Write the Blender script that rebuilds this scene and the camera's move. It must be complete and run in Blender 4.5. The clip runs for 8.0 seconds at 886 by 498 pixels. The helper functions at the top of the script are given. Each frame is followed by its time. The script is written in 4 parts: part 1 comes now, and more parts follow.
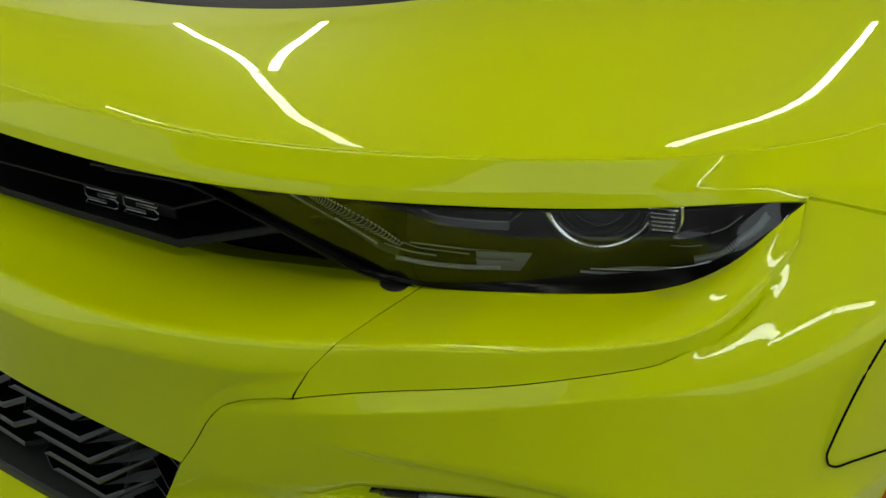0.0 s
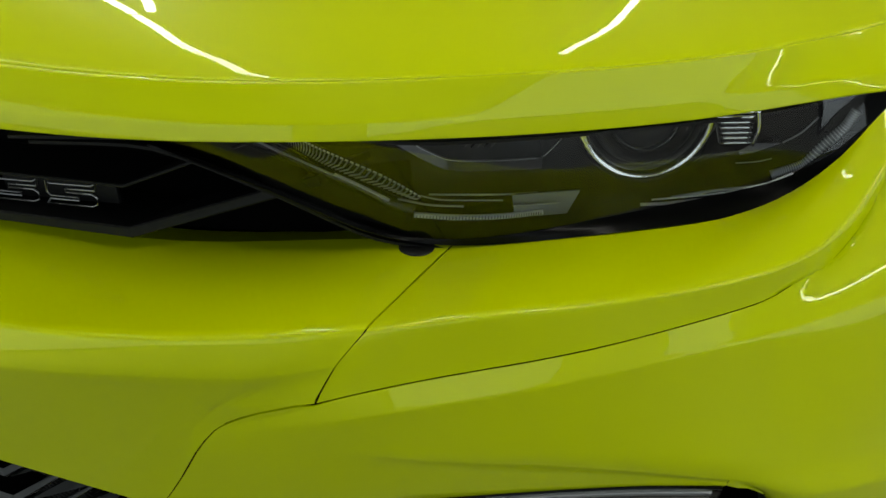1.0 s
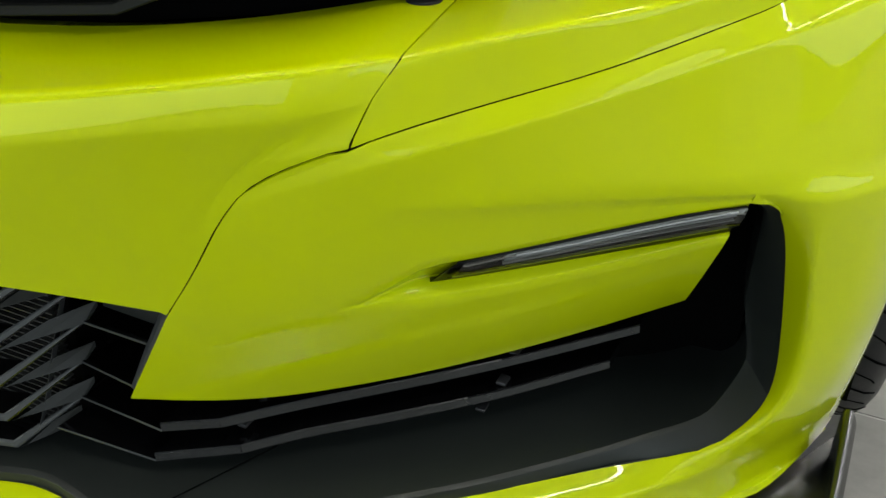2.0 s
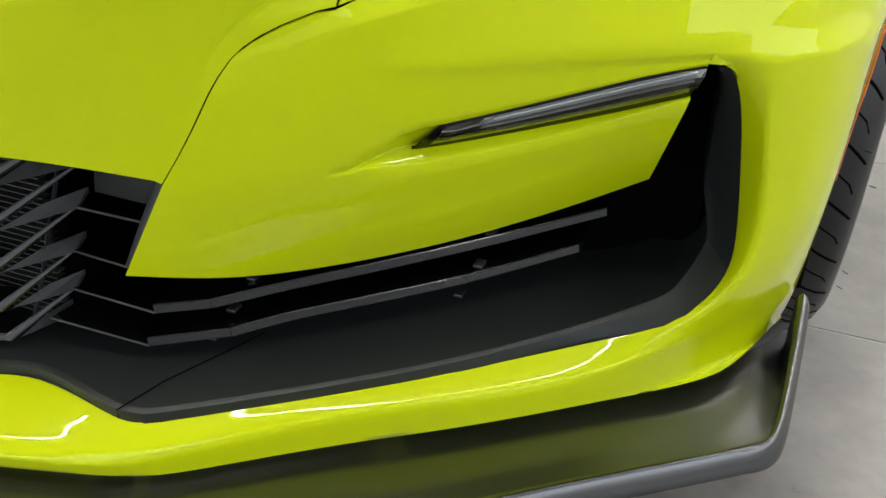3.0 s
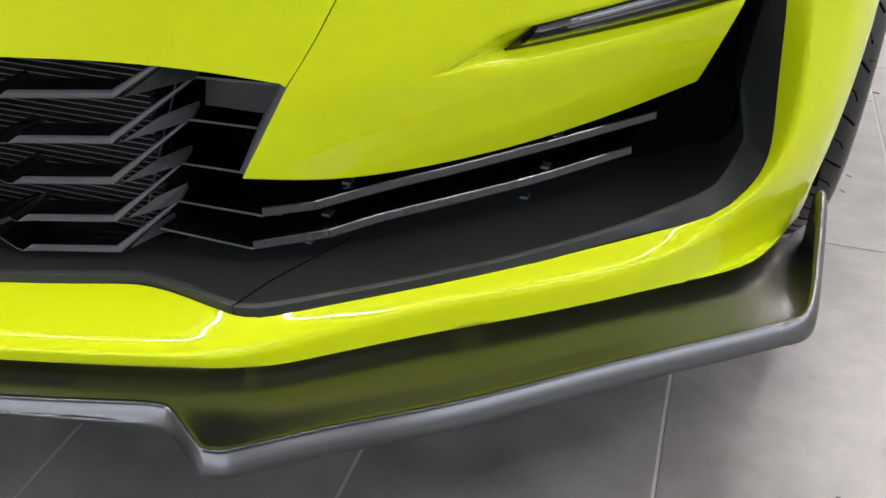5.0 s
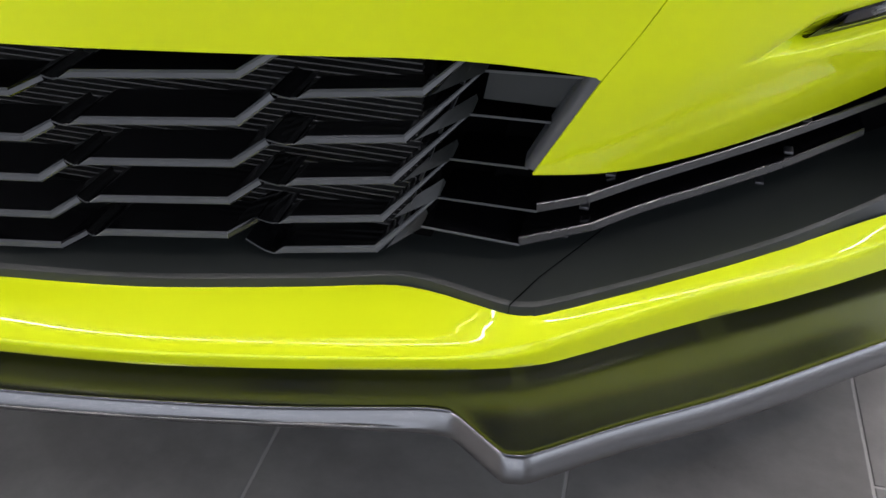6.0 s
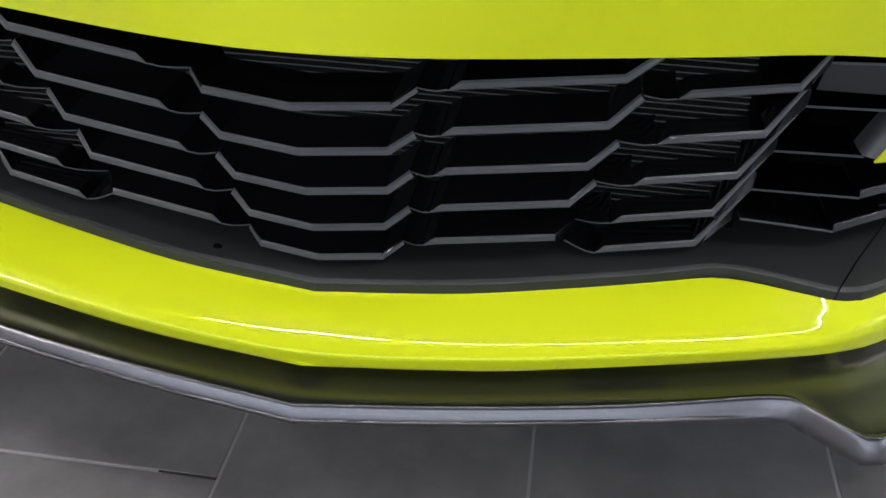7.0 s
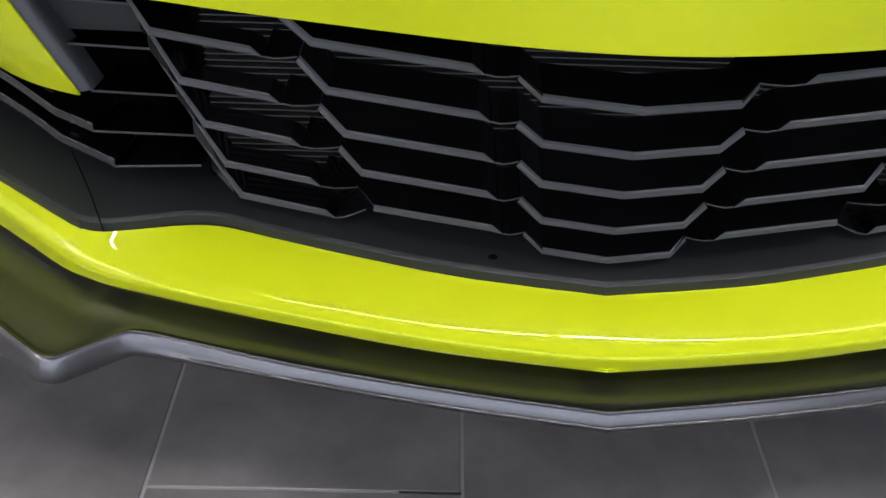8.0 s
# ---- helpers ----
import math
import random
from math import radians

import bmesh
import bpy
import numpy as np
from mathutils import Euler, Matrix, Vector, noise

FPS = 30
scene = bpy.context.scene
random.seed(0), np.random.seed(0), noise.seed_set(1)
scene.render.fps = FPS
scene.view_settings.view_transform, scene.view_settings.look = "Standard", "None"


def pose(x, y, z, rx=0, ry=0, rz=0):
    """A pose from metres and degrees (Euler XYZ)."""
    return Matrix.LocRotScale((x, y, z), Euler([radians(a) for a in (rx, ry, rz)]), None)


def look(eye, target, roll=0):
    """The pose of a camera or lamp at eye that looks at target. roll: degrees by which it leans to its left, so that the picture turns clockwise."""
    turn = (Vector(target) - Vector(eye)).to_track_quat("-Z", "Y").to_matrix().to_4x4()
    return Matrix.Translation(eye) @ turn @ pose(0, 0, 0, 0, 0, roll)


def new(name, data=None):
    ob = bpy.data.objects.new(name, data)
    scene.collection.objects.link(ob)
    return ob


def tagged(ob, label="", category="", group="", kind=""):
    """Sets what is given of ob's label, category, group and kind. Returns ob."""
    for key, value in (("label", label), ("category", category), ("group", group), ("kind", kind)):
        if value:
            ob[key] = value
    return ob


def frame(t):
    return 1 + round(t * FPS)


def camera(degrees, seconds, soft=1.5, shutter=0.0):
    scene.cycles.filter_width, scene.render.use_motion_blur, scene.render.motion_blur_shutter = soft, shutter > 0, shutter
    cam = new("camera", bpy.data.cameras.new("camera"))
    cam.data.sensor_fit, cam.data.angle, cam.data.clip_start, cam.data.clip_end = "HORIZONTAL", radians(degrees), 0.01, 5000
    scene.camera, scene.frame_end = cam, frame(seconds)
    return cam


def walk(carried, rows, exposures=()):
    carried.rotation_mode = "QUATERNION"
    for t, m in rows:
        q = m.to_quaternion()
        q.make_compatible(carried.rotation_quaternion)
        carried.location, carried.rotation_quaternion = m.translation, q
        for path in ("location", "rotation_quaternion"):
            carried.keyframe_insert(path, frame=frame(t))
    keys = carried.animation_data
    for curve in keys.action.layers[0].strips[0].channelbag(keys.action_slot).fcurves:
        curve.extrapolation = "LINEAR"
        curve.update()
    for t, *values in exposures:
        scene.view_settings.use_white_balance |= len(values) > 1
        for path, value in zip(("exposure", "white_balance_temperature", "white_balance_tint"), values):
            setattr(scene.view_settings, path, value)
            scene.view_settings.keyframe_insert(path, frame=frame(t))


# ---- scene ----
cam = camera(49.02, 8.0)
PATH = [
    (0.0, pose(1.0503, -0.2079, 1.0470, 58.246, -3.233, 46.362)),
    (0.5, pose(0.9757, -0.2212, 1.0023, 58.844, -2.447, 41.650)),
    (1.0, pose(0.8976, -0.2060, 0.9432, 58.660, -1.778, 35.728)),
    (1.5, pose(0.8679, -0.2581, 0.8748, 59.260, -2.776, 28.913)),
    (2.0, pose(0.8390, -0.3199, 0.7980, 59.381, -1.799, 24.709)),
    (2.2, pose(0.8367, -0.3378, 0.7745, 59.474, -1.755, 23.970)),
    (3.5, pose(0.8627, -0.4258, 0.7295, 59.293, -1.907, 20.488)),
    (4.2, pose(0.8518, -0.4602, 0.7035, 59.311, -1.821, 19.375)),
    (5.5, pose(0.6650, -0.5693, 0.7214, 57.563, -1.707, 15.289)),
    (6.0, pose(0.5034, -0.5774, 0.7186, 56.445, -2.049, 13.374)),
    (6.5, pose(0.3434, -0.6022, 0.7116, 55.486, -1.944, 11.012)),
    (7.0, pose(0.1937, -0.6329, 0.7245, 55.435, -1.299, 8.938)),
    (7.5, pose(0.0362, -0.6723, 0.7529, 54.528, -1.116, 5.412)),
    (8.0, pose(-0.1335, -0.6312, 0.7252, 54.148, -1.451, 1.025)),
]
walk(cam, PATH, exposures=[(0.0, -1.27, 7000, 4), (0.5, -1.2, 7000, 4), (1.0, -1.17, 6950, 3), (1.5, -0.95, 6650, -1), (2.0, -0.42, 6850, 4), (2.2, -0.34, 6850, 7), (3.4, 0.03, 6800, 12), (4.2, 0.2, 6750, 15), (5.4, 0.22, 6650, 18), (6.5, 0.03, 6450, 21), (8.0, 0.0, 6350, 22)])

# ---------------------------------------------------------------- world and lamps
world = bpy.data.worlds.new("hall_air")
scene.world = world
world.use_nodes = True
world.node_tree.nodes["Background"].inputs[0].default_value = (0.75, 0.78, 0.8, 1)
world.node_tree.nodes["Background"].inputs[1].default_value = 0.02

day = bpy.data.lights.new("window_daylight", "AREA")
day.shape, day.size, day.size_y, day.energy, day.color = "RECTANGLE", 4.8, 1.9, 90.0, (0.78, 0.89, 1.0)
day_ob = new("window_daylight", day)
day_ob.matrix_world = look((4.40, -1.0, 1.65), (0.0, -1.0, 1.65))

# broad fill from the unseen south side, added to brighten the car's front
south = bpy.data.lights.new("south_fill_light", "AREA")
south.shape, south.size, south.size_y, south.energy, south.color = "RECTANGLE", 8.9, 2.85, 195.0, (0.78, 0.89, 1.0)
south_ob = new("south_fill_light", south)
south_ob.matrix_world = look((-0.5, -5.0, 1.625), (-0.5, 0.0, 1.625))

# ---------------------------------------------------------------- materials
def node_mat(name):
    m = bpy.data.materials.new(name)
    m.use_nodes = True
    return m, m.node_tree.nodes, m.node_tree.links, m.node_tree.nodes["Principled BSDF"]


def plain(name, color, rough=0.5, metal=0.0, coat=0.0, grain=0.0, grain_scale=400.0, wear=0.0, wear_scale=9.0, spec=0.5):
    """A surface with a fine grain (bump) and a broad wear (roughness and tone)."""
    m, nd, ln, p = node_mat(name)
    p.inputs["Base Color"].default_value = (*color, 1)
    p.inputs["Roughness"].default_value = rough
    p.inputs["Metallic"].default_value = metal
    p.inputs["Coat Weight"].default_value = coat
    p.inputs["Coat Roughness"].default_value = 0.03
    p.inputs["Specular IOR Level"].default_value = spec
    tc = nd.new("ShaderNodeTexCoord")
    if grain > 0:
        n = nd.new("ShaderNodeTexNoise")
        n.inputs["Scale"].default_value = grain_scale
        n.inputs["Detail"].default_value = 3
        b = nd.new("ShaderNodeBump")
        b.inputs["Strength"].default_value = grain
        b.inputs["Distance"].default_value = 0.001
        ln.new(tc.outputs["Object"], n.inputs["Vector"])
        ln.new(n.outputs["Fac"], b.inputs["Height"])
        ln.new(b.outputs["Normal"], p.inputs["Normal"])
    if wear > 0:
        n2 = nd.new("ShaderNodeTexNoise")
        n2.inputs["Scale"].default_value = wear_scale
        n2.inputs["Detail"].default_value = 6
        r = nd.new("ShaderNodeMapRange")
        r.inputs["To Min"].default_value = max(0.02, rough - wear)
        r.inputs["To Max"].default_value = min(1.0, rough + wear)
        mx = nd.new("ShaderNodeMix")
        mx.data_type = "RGBA"
        mx.inputs["A"].default_value = (*[c * 0.82 for c in color], 1)
        mx.inputs["B"].default_value = (*[min(1, c * 1.15) for c in color], 1)
        ln.new(tc.outputs["Object"], n2.inputs["Vector"])
        ln.new(n2.outputs["Fac"], r.inputs["Value"])
        ln.new(r.outputs["Result"], p.inputs["Roughness"])
        ln.new(n2.outputs["Fac"], mx.inputs["Factor"])
        ln.new(mx.outputs["Result"], p.inputs["Base Color"])
    return m


def paint_material():
    """Yellow-green solid paint under clear coat, with faint orange peel."""
    m, nd, ln, p = node_mat("shock_yellow_paint")
    p.inputs["Base Color"].default_value = (0.53, 0.62, 0.003, 1)
    p.inputs["Roughness"].default_value = 0.42
    p.inputs["Specular IOR Level"].default_value = 0.08
    p.inputs["Coat Weight"].default_value = 1.0
    p.inputs["Coat Roughness"].default_value = 0.015
    p.inputs["Coat IOR"].default_value = 1.35
    tc = nd.new("ShaderNodeTexCoord")
    n = nd.new("ShaderNodeTexNoise")
    n.inputs["Scale"].default_value = 130
    n.inputs["Detail"].default_value = 1
    b = nd.new("ShaderNodeBump")
    b.inputs["Strength"].default_value = 0.008
    b.inputs["Distance"].default_value = 0.0006
    ln.new(tc.outputs["Object"], n.inputs["Vector"])
    ln.new(n.outputs["Fac"], b.inputs["Height"])
    ln.new(b.outputs["Normal"], p.inputs["Coat Normal"])
    n2 = nd.new("ShaderNodeTexNoise")
    n2.inputs["Scale"].default_value = 2.5
    mx = nd.new("ShaderNodeMix")
    mx.data_type = "RGBA"
    mx.inputs["A"].default_value = (0.505, 0.595, 0.003, 1)
    mx.inputs["B"].default_value = (0.556, 0.64, 0.004, 1)
    ln.new(tc.outputs["Object"], n2.inputs["Vector"])
    ln.new(n2.outputs["Fac"], mx.inputs["Factor"])
    ln.new(mx.outputs["Result"], p.inputs["Base Color"])
    return m


def clear_material(name, tint=(1, 1, 1), rough=0.02, gain=1.0):
    """Clear moulded plastic: mostly see-through, gloss by Fresnel."""
    m, nd, ln, p = node_mat(name)
    nd.remove(p)
    out = nd["Material Output"]
    tr = nd.new("ShaderNodeBsdfTransparent")
    tr.inputs["Color"].default_value = (*tint, 1)
    gl = nd.new("ShaderNodeBsdfGlossy")
    gl.inputs["Roughness"].default_value = rough
    fr = nd.new("ShaderNodeFresnel")
    fr.inputs["IOR"].default_value = 1.55
    mul = nd.new("ShaderNodeMath")
    mul.operation = "MULTIPLY"
    mul.inputs[1].default_value = gain
    mix = nd.new("ShaderNodeMixShader")
    ln.new(fr.outputs["Fac"], mul.inputs[0])
    ln.new(mul.outputs["Value"], mix.inputs["Fac"])
    ln.new(tr.outputs["BSDF"], mix.inputs[1])
    ln.new(gl.outputs["BSDF"], mix.inputs[2])
    ln.new(mix.outputs["Shader"], out.inputs["Surface"])
    return m


def tile_material():
    m, nd, ln, p = node_mat("grey_porcelain_tile")
    tc = nd.new("ShaderNodeTexCoord")
    oi = nd.new("ShaderNodeObjectInfo")
    geo = nd.new("ShaderNodeNewGeometry")
    n1 = nd.new("ShaderNodeTexNoise")
    n1.inputs["Scale"].default_value = 7.5
    n1.inputs["Detail"].default_value = 8
    n1.inputs["Roughness"].default_value = 0.65
    n2 = nd.new("ShaderNodeTexNoise")
    n2.inputs["Scale"].default_value = 90
    n2.inputs["Detail"].default_value = 4
    ln.new(geo.outputs["Position"], n1.inputs["Vector"])
    ln.new(geo.outputs["Position"], n2.inputs["Vector"])
    ramp = nd.new("ShaderNodeValToRGB")
    ramp.color_ramp.elements[0].position, ramp.color_ramp.elements[0].color = 0.33, (0.106, 0.104, 0.098, 1)
    ramp.color_ramp.elements[1].position, ramp.color_ramp.elements[1].color = 0.78, (0.218, 0.215, 0.205, 1)
    add = nd.new("ShaderNodeMath")
    add.operation = "MULTIPLY_ADD"
    add.inputs[1].default_value = 0.12
    ln.new(oi.outputs["Random"], add.inputs[0])
    ln.new(n1.outputs["Fac"], add.inputs[2])
    ln.new(add.outputs["Value"], ramp.inputs["Fac"])
    ln.new(ramp.outputs["Color"], p.inputs["Base Color"])
    r = nd.new("ShaderNodeMapRange")
    r.inputs["To Min"].default_value, r.inputs["To Max"].default_value = 0.2, 0.42
    ln.new(n1.outputs["Fac"], r.inputs["Value"])
    ln.new(r.outputs["Result"], p.inputs["Roughness"])
    b = nd.new("ShaderNodeBump")
    b.inputs["Strength"].default_value, b.inputs["Distance"].default_value = 0.12, 0.001
    ln.new(n2.outputs["Fac"], b.inputs["Height"])
    ln.new(b.outputs["Normal"], p.inputs["Normal"])
    return m


def glow_material(name, color, strength):
    m, nd, ln, p = node_mat(name)
    p.inputs["Base Color"].default_value = (0.8, 0.8, 0.8, 1)
    p.inputs["Emission Color"].default_value = (*color, 1)
    p.inputs["Emission Strength"].default_value = strength
    return m


PAINT = paint_material()
GREY = plain("grey_textured_plastic", (0.016, 0.019, 0.018), 0.4, grain=0.2, grain_scale=1500, wear=0.02, spec=0.4)
BLACK_GLOSS = plain("gloss_black_plastic", (0.004, 0.004, 0.0045), 0.14, grain=0.02, grain_scale=300, wear=0.05, wear_scale=30)
BAR = plain("satin_black_plastic", (0.058, 0.061, 0.064), 0.36, grain=0.15, grain_scale=900, wear=0.08, wear_scale=25)
FACET = plain("satin_grille_facet", (0.012, 0.0135, 0.013), 0.4, grain=0.05, grain_scale=700, wear=0.06, wear_scale=40, spec=0.35)
SLAT = plain("gloss_slat_plastic", (0.02, 0.021, 0.022), 0.26, grain=0.05, grain_scale=700, wear=0.08, wear_scale=12, spec=0.7)
BLACK = plain("black_plastic", (0.005, 0.005, 0.005), 0.5, grain=0.1, grain_scale=600, spec=0.25)
# near-black without sheen: liners, and the shade in openings, gaps and holes
VOID = plain("black_liner_and_shade", (0.0015, 0.0015, 0.0015), 0.95, spec=0.05)
SPLIT = plain("satin_black_lip", (0.005, 0.0055, 0.007), 0.25, grain=0.02, grain_scale=900, wear=0.02, wear_scale=40, spec=0.85)
SPLIT.node_tree.nodes["Principled BSDF"].inputs["IOR"].default_value = 1.75
RUBBER = plain("tyre_rubber", (0.013, 0.013, 0.0135), 0.42, grain=0.3, grain_scale=500, wear=0.1, wear_scale=20)
CHROME = plain("chrome", (0.75, 0.75, 0.76), 0.12, metal=1.0, wear=0.05)
SATIN_METAL = plain("satin_metal", (0.45, 0.45, 0.46), 0.3, metal=1.0, wear=0.08)
DARK_METAL = plain("dark_alloy", (0.09, 0.09, 0.095), 0.35, metal=0.8, wear=0.08)
FIN = plain("radiator_fin_metal", (0.09, 0.09, 0.088), 0.5, metal=0.5, wear=0.1)
CLEAR = clear_material("clear_lamp_lens", (0.94, 0.95, 0.94), 0.012, 1.5)
SMOKE = clear_material("light_guide_plastic", (0.55, 0.57, 0.58), 0.15, 2.2)
GUIDE = plain("frosted_light_guide", (0.36, 0.37, 0.38), 0.22, grain=0.2, grain_scale=500, wear=0.08, wear_scale=60)
ROD = plain("pale_light_rod", (0.85, 0.86, 0.88), 0.25, grain=0.2, grain_scale=700, wear=0.08, wear_scale=80)
BORDER = plain("black_lens_border", (0.0012, 0.0012, 0.0012), 0.3, wear=0.05, wear_scale=30, spec=0.15)
BOWL = plain("bowl_metal", (0.20, 0.205, 0.21), 0.3, metal=0.75, wear=0.08, wear_scale=40)
PROJECTOR = plain("projector_glass", (0.035, 0.037, 0.039), 0.12, coat=0.5, wear=0.04, wear_scale=30)
FROST = plain("frosted_plastic", (0.22, 0.23, 0.23), 0.35, grain=0.2, grain_scale=500, wear=0.08, wear_scale=70)
ORANGE = plain("orange_marker_plastic", (0.55, 0.12, 0.01), 0.2, coat=0.6, wear=0.05)
TILE = tile_material()
GROUT = plain("grey_grout", (0.33, 0.325, 0.31), 0.9, grain=0.4, grain_scale=300, wear=0.05, wear_scale=20)
DARK_GROUT = plain("dirty_grout", (0.03, 0.03, 0.03), 0.9, grain=0.4, grain_scale=300)
WALL = plain("hall_wall_paint", (0.6, 0.6, 0.6), 0.7, grain=0.15, grain_scale=150, wear=0.05, wear_scale=2)
CEIL = plain("hall_ceiling_paint", (0.06, 0.06, 0.065), 0.8, grain=0.1, grain_scale=150, wear=0.05, wear_scale=2)
TUBE = glow_material("led_tube_light", (1.0, 0.98, 0.95), 48.0)
CRUMB = plain("dark_grit", (0.02, 0.018, 0.015), 0.9)


# ---------------------------------------------------------------- building helpers
def spline(pts, n):
    """A smooth line through pts, n steps a segment, that tightens at corners and never overshoots."""
    p = [Vector(q) for q in pts]
    seg = [b - a for a, b in zip(p, p[1:])]
    tan = []
    for i in range(len(p)):
        if i == 0 or i == len(p) - 1:
            tan.append(seg[0].copy() if i == 0 else seg[-1].copy())
            continue
        l1, l2 = seg[i - 1].length, seg[i].length
        if l1 < 1e-7 or l2 < 1e-7:
            tan.append(Vector())
            continue
        u1, u2 = seg[i - 1] / l1, seg[i] / l2
        mean = (u1 * l2 + u2 * l1) / (l1 + l2)
        tan.append(mean * min(l1, l2) * max(0.0, u1.dot(u2)) ** 2 * min(1.6, (max(l1, l2) / min(l1, l2)) ** 0.5))
    out = []
    for i in range(len(seg)):
        for k in range(n):
            t = k / n
            h = 2 * t ** 3 - 3 * t * t + 1, t ** 3 - 2 * t * t + t, -2 * t ** 3 + 3 * t * t, t ** 3 - t * t
            out.append(p[i] * h[0] + tan[i] * h[1] + p[i + 1] * h[2] + tan[i + 1] * h[3])
    out.append(p[-1].copy())
    return out


def loft(rows, nu, nv):
    """A grid of points through rows of control points (all rows alike in length)."""
    along = [spline(r, nu) for r in rows]
    cols = [spline([r[i] for r in along], nv) for i in range(len(along[0]))]
    return [[c[j] for c in cols] for j in range(len(cols[0]))]


def fair(grid, times):
    """Evens every row along its length; the first point keeps to the mirror plane, the last stays."""
    for row in grid:
        for _ in range(times):
            old = [p.copy() for p in row]
            for i in range(1, len(row) - 1):
                row[i] = old[i] * 0.5 + (old[i - 1] + old[i + 1]) * 0.25
            if abs(old[0].x) < 1e-6:
                row[0] = old[0] * 0.5 + Vector((0, old[1].y, old[1].z)) * 0.5
    return grid


def even(row, times):
    """Takes short waves out of a line and keeps its large form; the ends stay."""
    for k in range(times * 2):
        w = 0.5 if k % 2 == 0 else -0.53
        old = [p.copy() for p in row]
        for i in range(1, len(row) - 1):
            row[i] = old[i] + ((old[i - 1] + old[i + 1]) * 0.5 - old[i]) * w
    return row


def flip(grid):
    return [[Vector((-p.x, p.y, p.z)) for p in row] for row in grid]


def add_grid(bm, grid):
    vs = [[bm.verts.new(p) for p in row] for row in grid]
    for a, b in zip(vs, vs[1:]):
        for i in range(len(a) - 1):
            try:
                bm.faces.new((a[i], a[i + 1], b[i + 1], b[i]))
            except ValueError:
                pass
    return vs


def weld(bm, dist=0.0004):
    bmesh.ops.remove_doubles(bm, verts=bm.verts, dist=dist)
    bmesh.ops.recalc_face_normals(bm, faces=bm.faces)


def part(name, bm, material, parent=None, label="", smooth=True, solid=0.0, offset=0.0, sharp=None):
    me = bpy.data.meshes.new(name)
    bm.normal_update()
    if smooth:
        for f in bm.faces:
            f.smooth = True
    for e in bm.edges:
        if len(e.link_faces) == 1:
            e.smooth = False
    if sharp is not None:
        for e in bm.edges:
            if len(e.link_faces) == 2 and e.calc_face_angle() > radians(sharp):
                e.smooth = False
    bm.to_mesh(me)
    bm.free()
    me.materials.append(material)
    ob = new(name, me)
    if solid:
        m = ob.modifiers.new("thickness", "SOLIDIFY")
        m.thickness, m.offset = solid, offset
    if parent is not None:
        ob.parent = parent
    if label:
        tagged(ob, label)
    return ob


def skin(name, grids, material, parent, label="", solid=0.0016, mirror=True, weld_at=0.0004, sharp=None):
    """One mesh from point grids (right side), with the mirrored left side if asked."""
    bm = bmesh.new()
    for g in grids:
        add_grid(bm, g)
        if mirror:
            add_grid(bm, flip(g))
    if weld_at:
        bmesh.ops.remove_doubles(bm, verts=bm.verts, dist=weld_at)
    bmesh.ops.recalc_face_normals(bm, faces=bm.faces)
    return part(name, bm, material, parent, label, solid=solid, sharp=sharp)


def tube(bm, pts, radius, sides=8, closed=False, flat=1.0):
    """A round (or flattened) rod along pts."""
    pts = [Vector(p) for p in pts]
    rings = []
    n = len(pts)
    for i, p in enumerate(pts):
        a = pts[(i - 1) % n] if closed or i else pts[i]
        b = pts[(i + 1) % n] if closed or i < n - 1 else pts[i]
        t = (b - a).normalized()
        ref = Vector((0, 0, 1)) if abs(t.z) < 0.9 else Vector((0, 1, 0))
        u = t.cross(ref).normalized()
        v = u.cross(t)
        rings.append([bm.verts.new(p + radius * (math.cos(k * math.tau / sides) * u + flat * math.sin(k * math.tau / sides) * v)) for k in range(sides)])
    m = n if closed else n - 1
    for i in range(m):
        a, b = rings[i], rings[(i + 1) % n]
        for k in range(sides):
            bm.faces.new((a[k], a[(k + 1) % sides], b[(k + 1) % sides], b[k]))
    if not closed:
        bm.faces.new(rings[0][::-1])
        bm.faces.new(rings[-1])


def box(bm, lo, hi, bevel=0.0, m=None):
    made = bmesh.ops.create_cube(bm, size=1.0)["verts"]
    lo, hi = Vector(lo), Vector(hi)
    for v in made:
        v.co = Vector([(lo[i] + hi[i]) / 2 + v.co[i] * (hi[i] - lo[i]) for i in range(3)])
    if bevel:
        es = list({e for v in made for e in v.link_edges})
        made = bmesh.ops.bevel(bm, geom=es, offset=bevel, segments=2, profile=0.5, affect="EDGES")["verts"]
    if m is not None:
        for v in made:
            v.co = m @ v.co
    return made


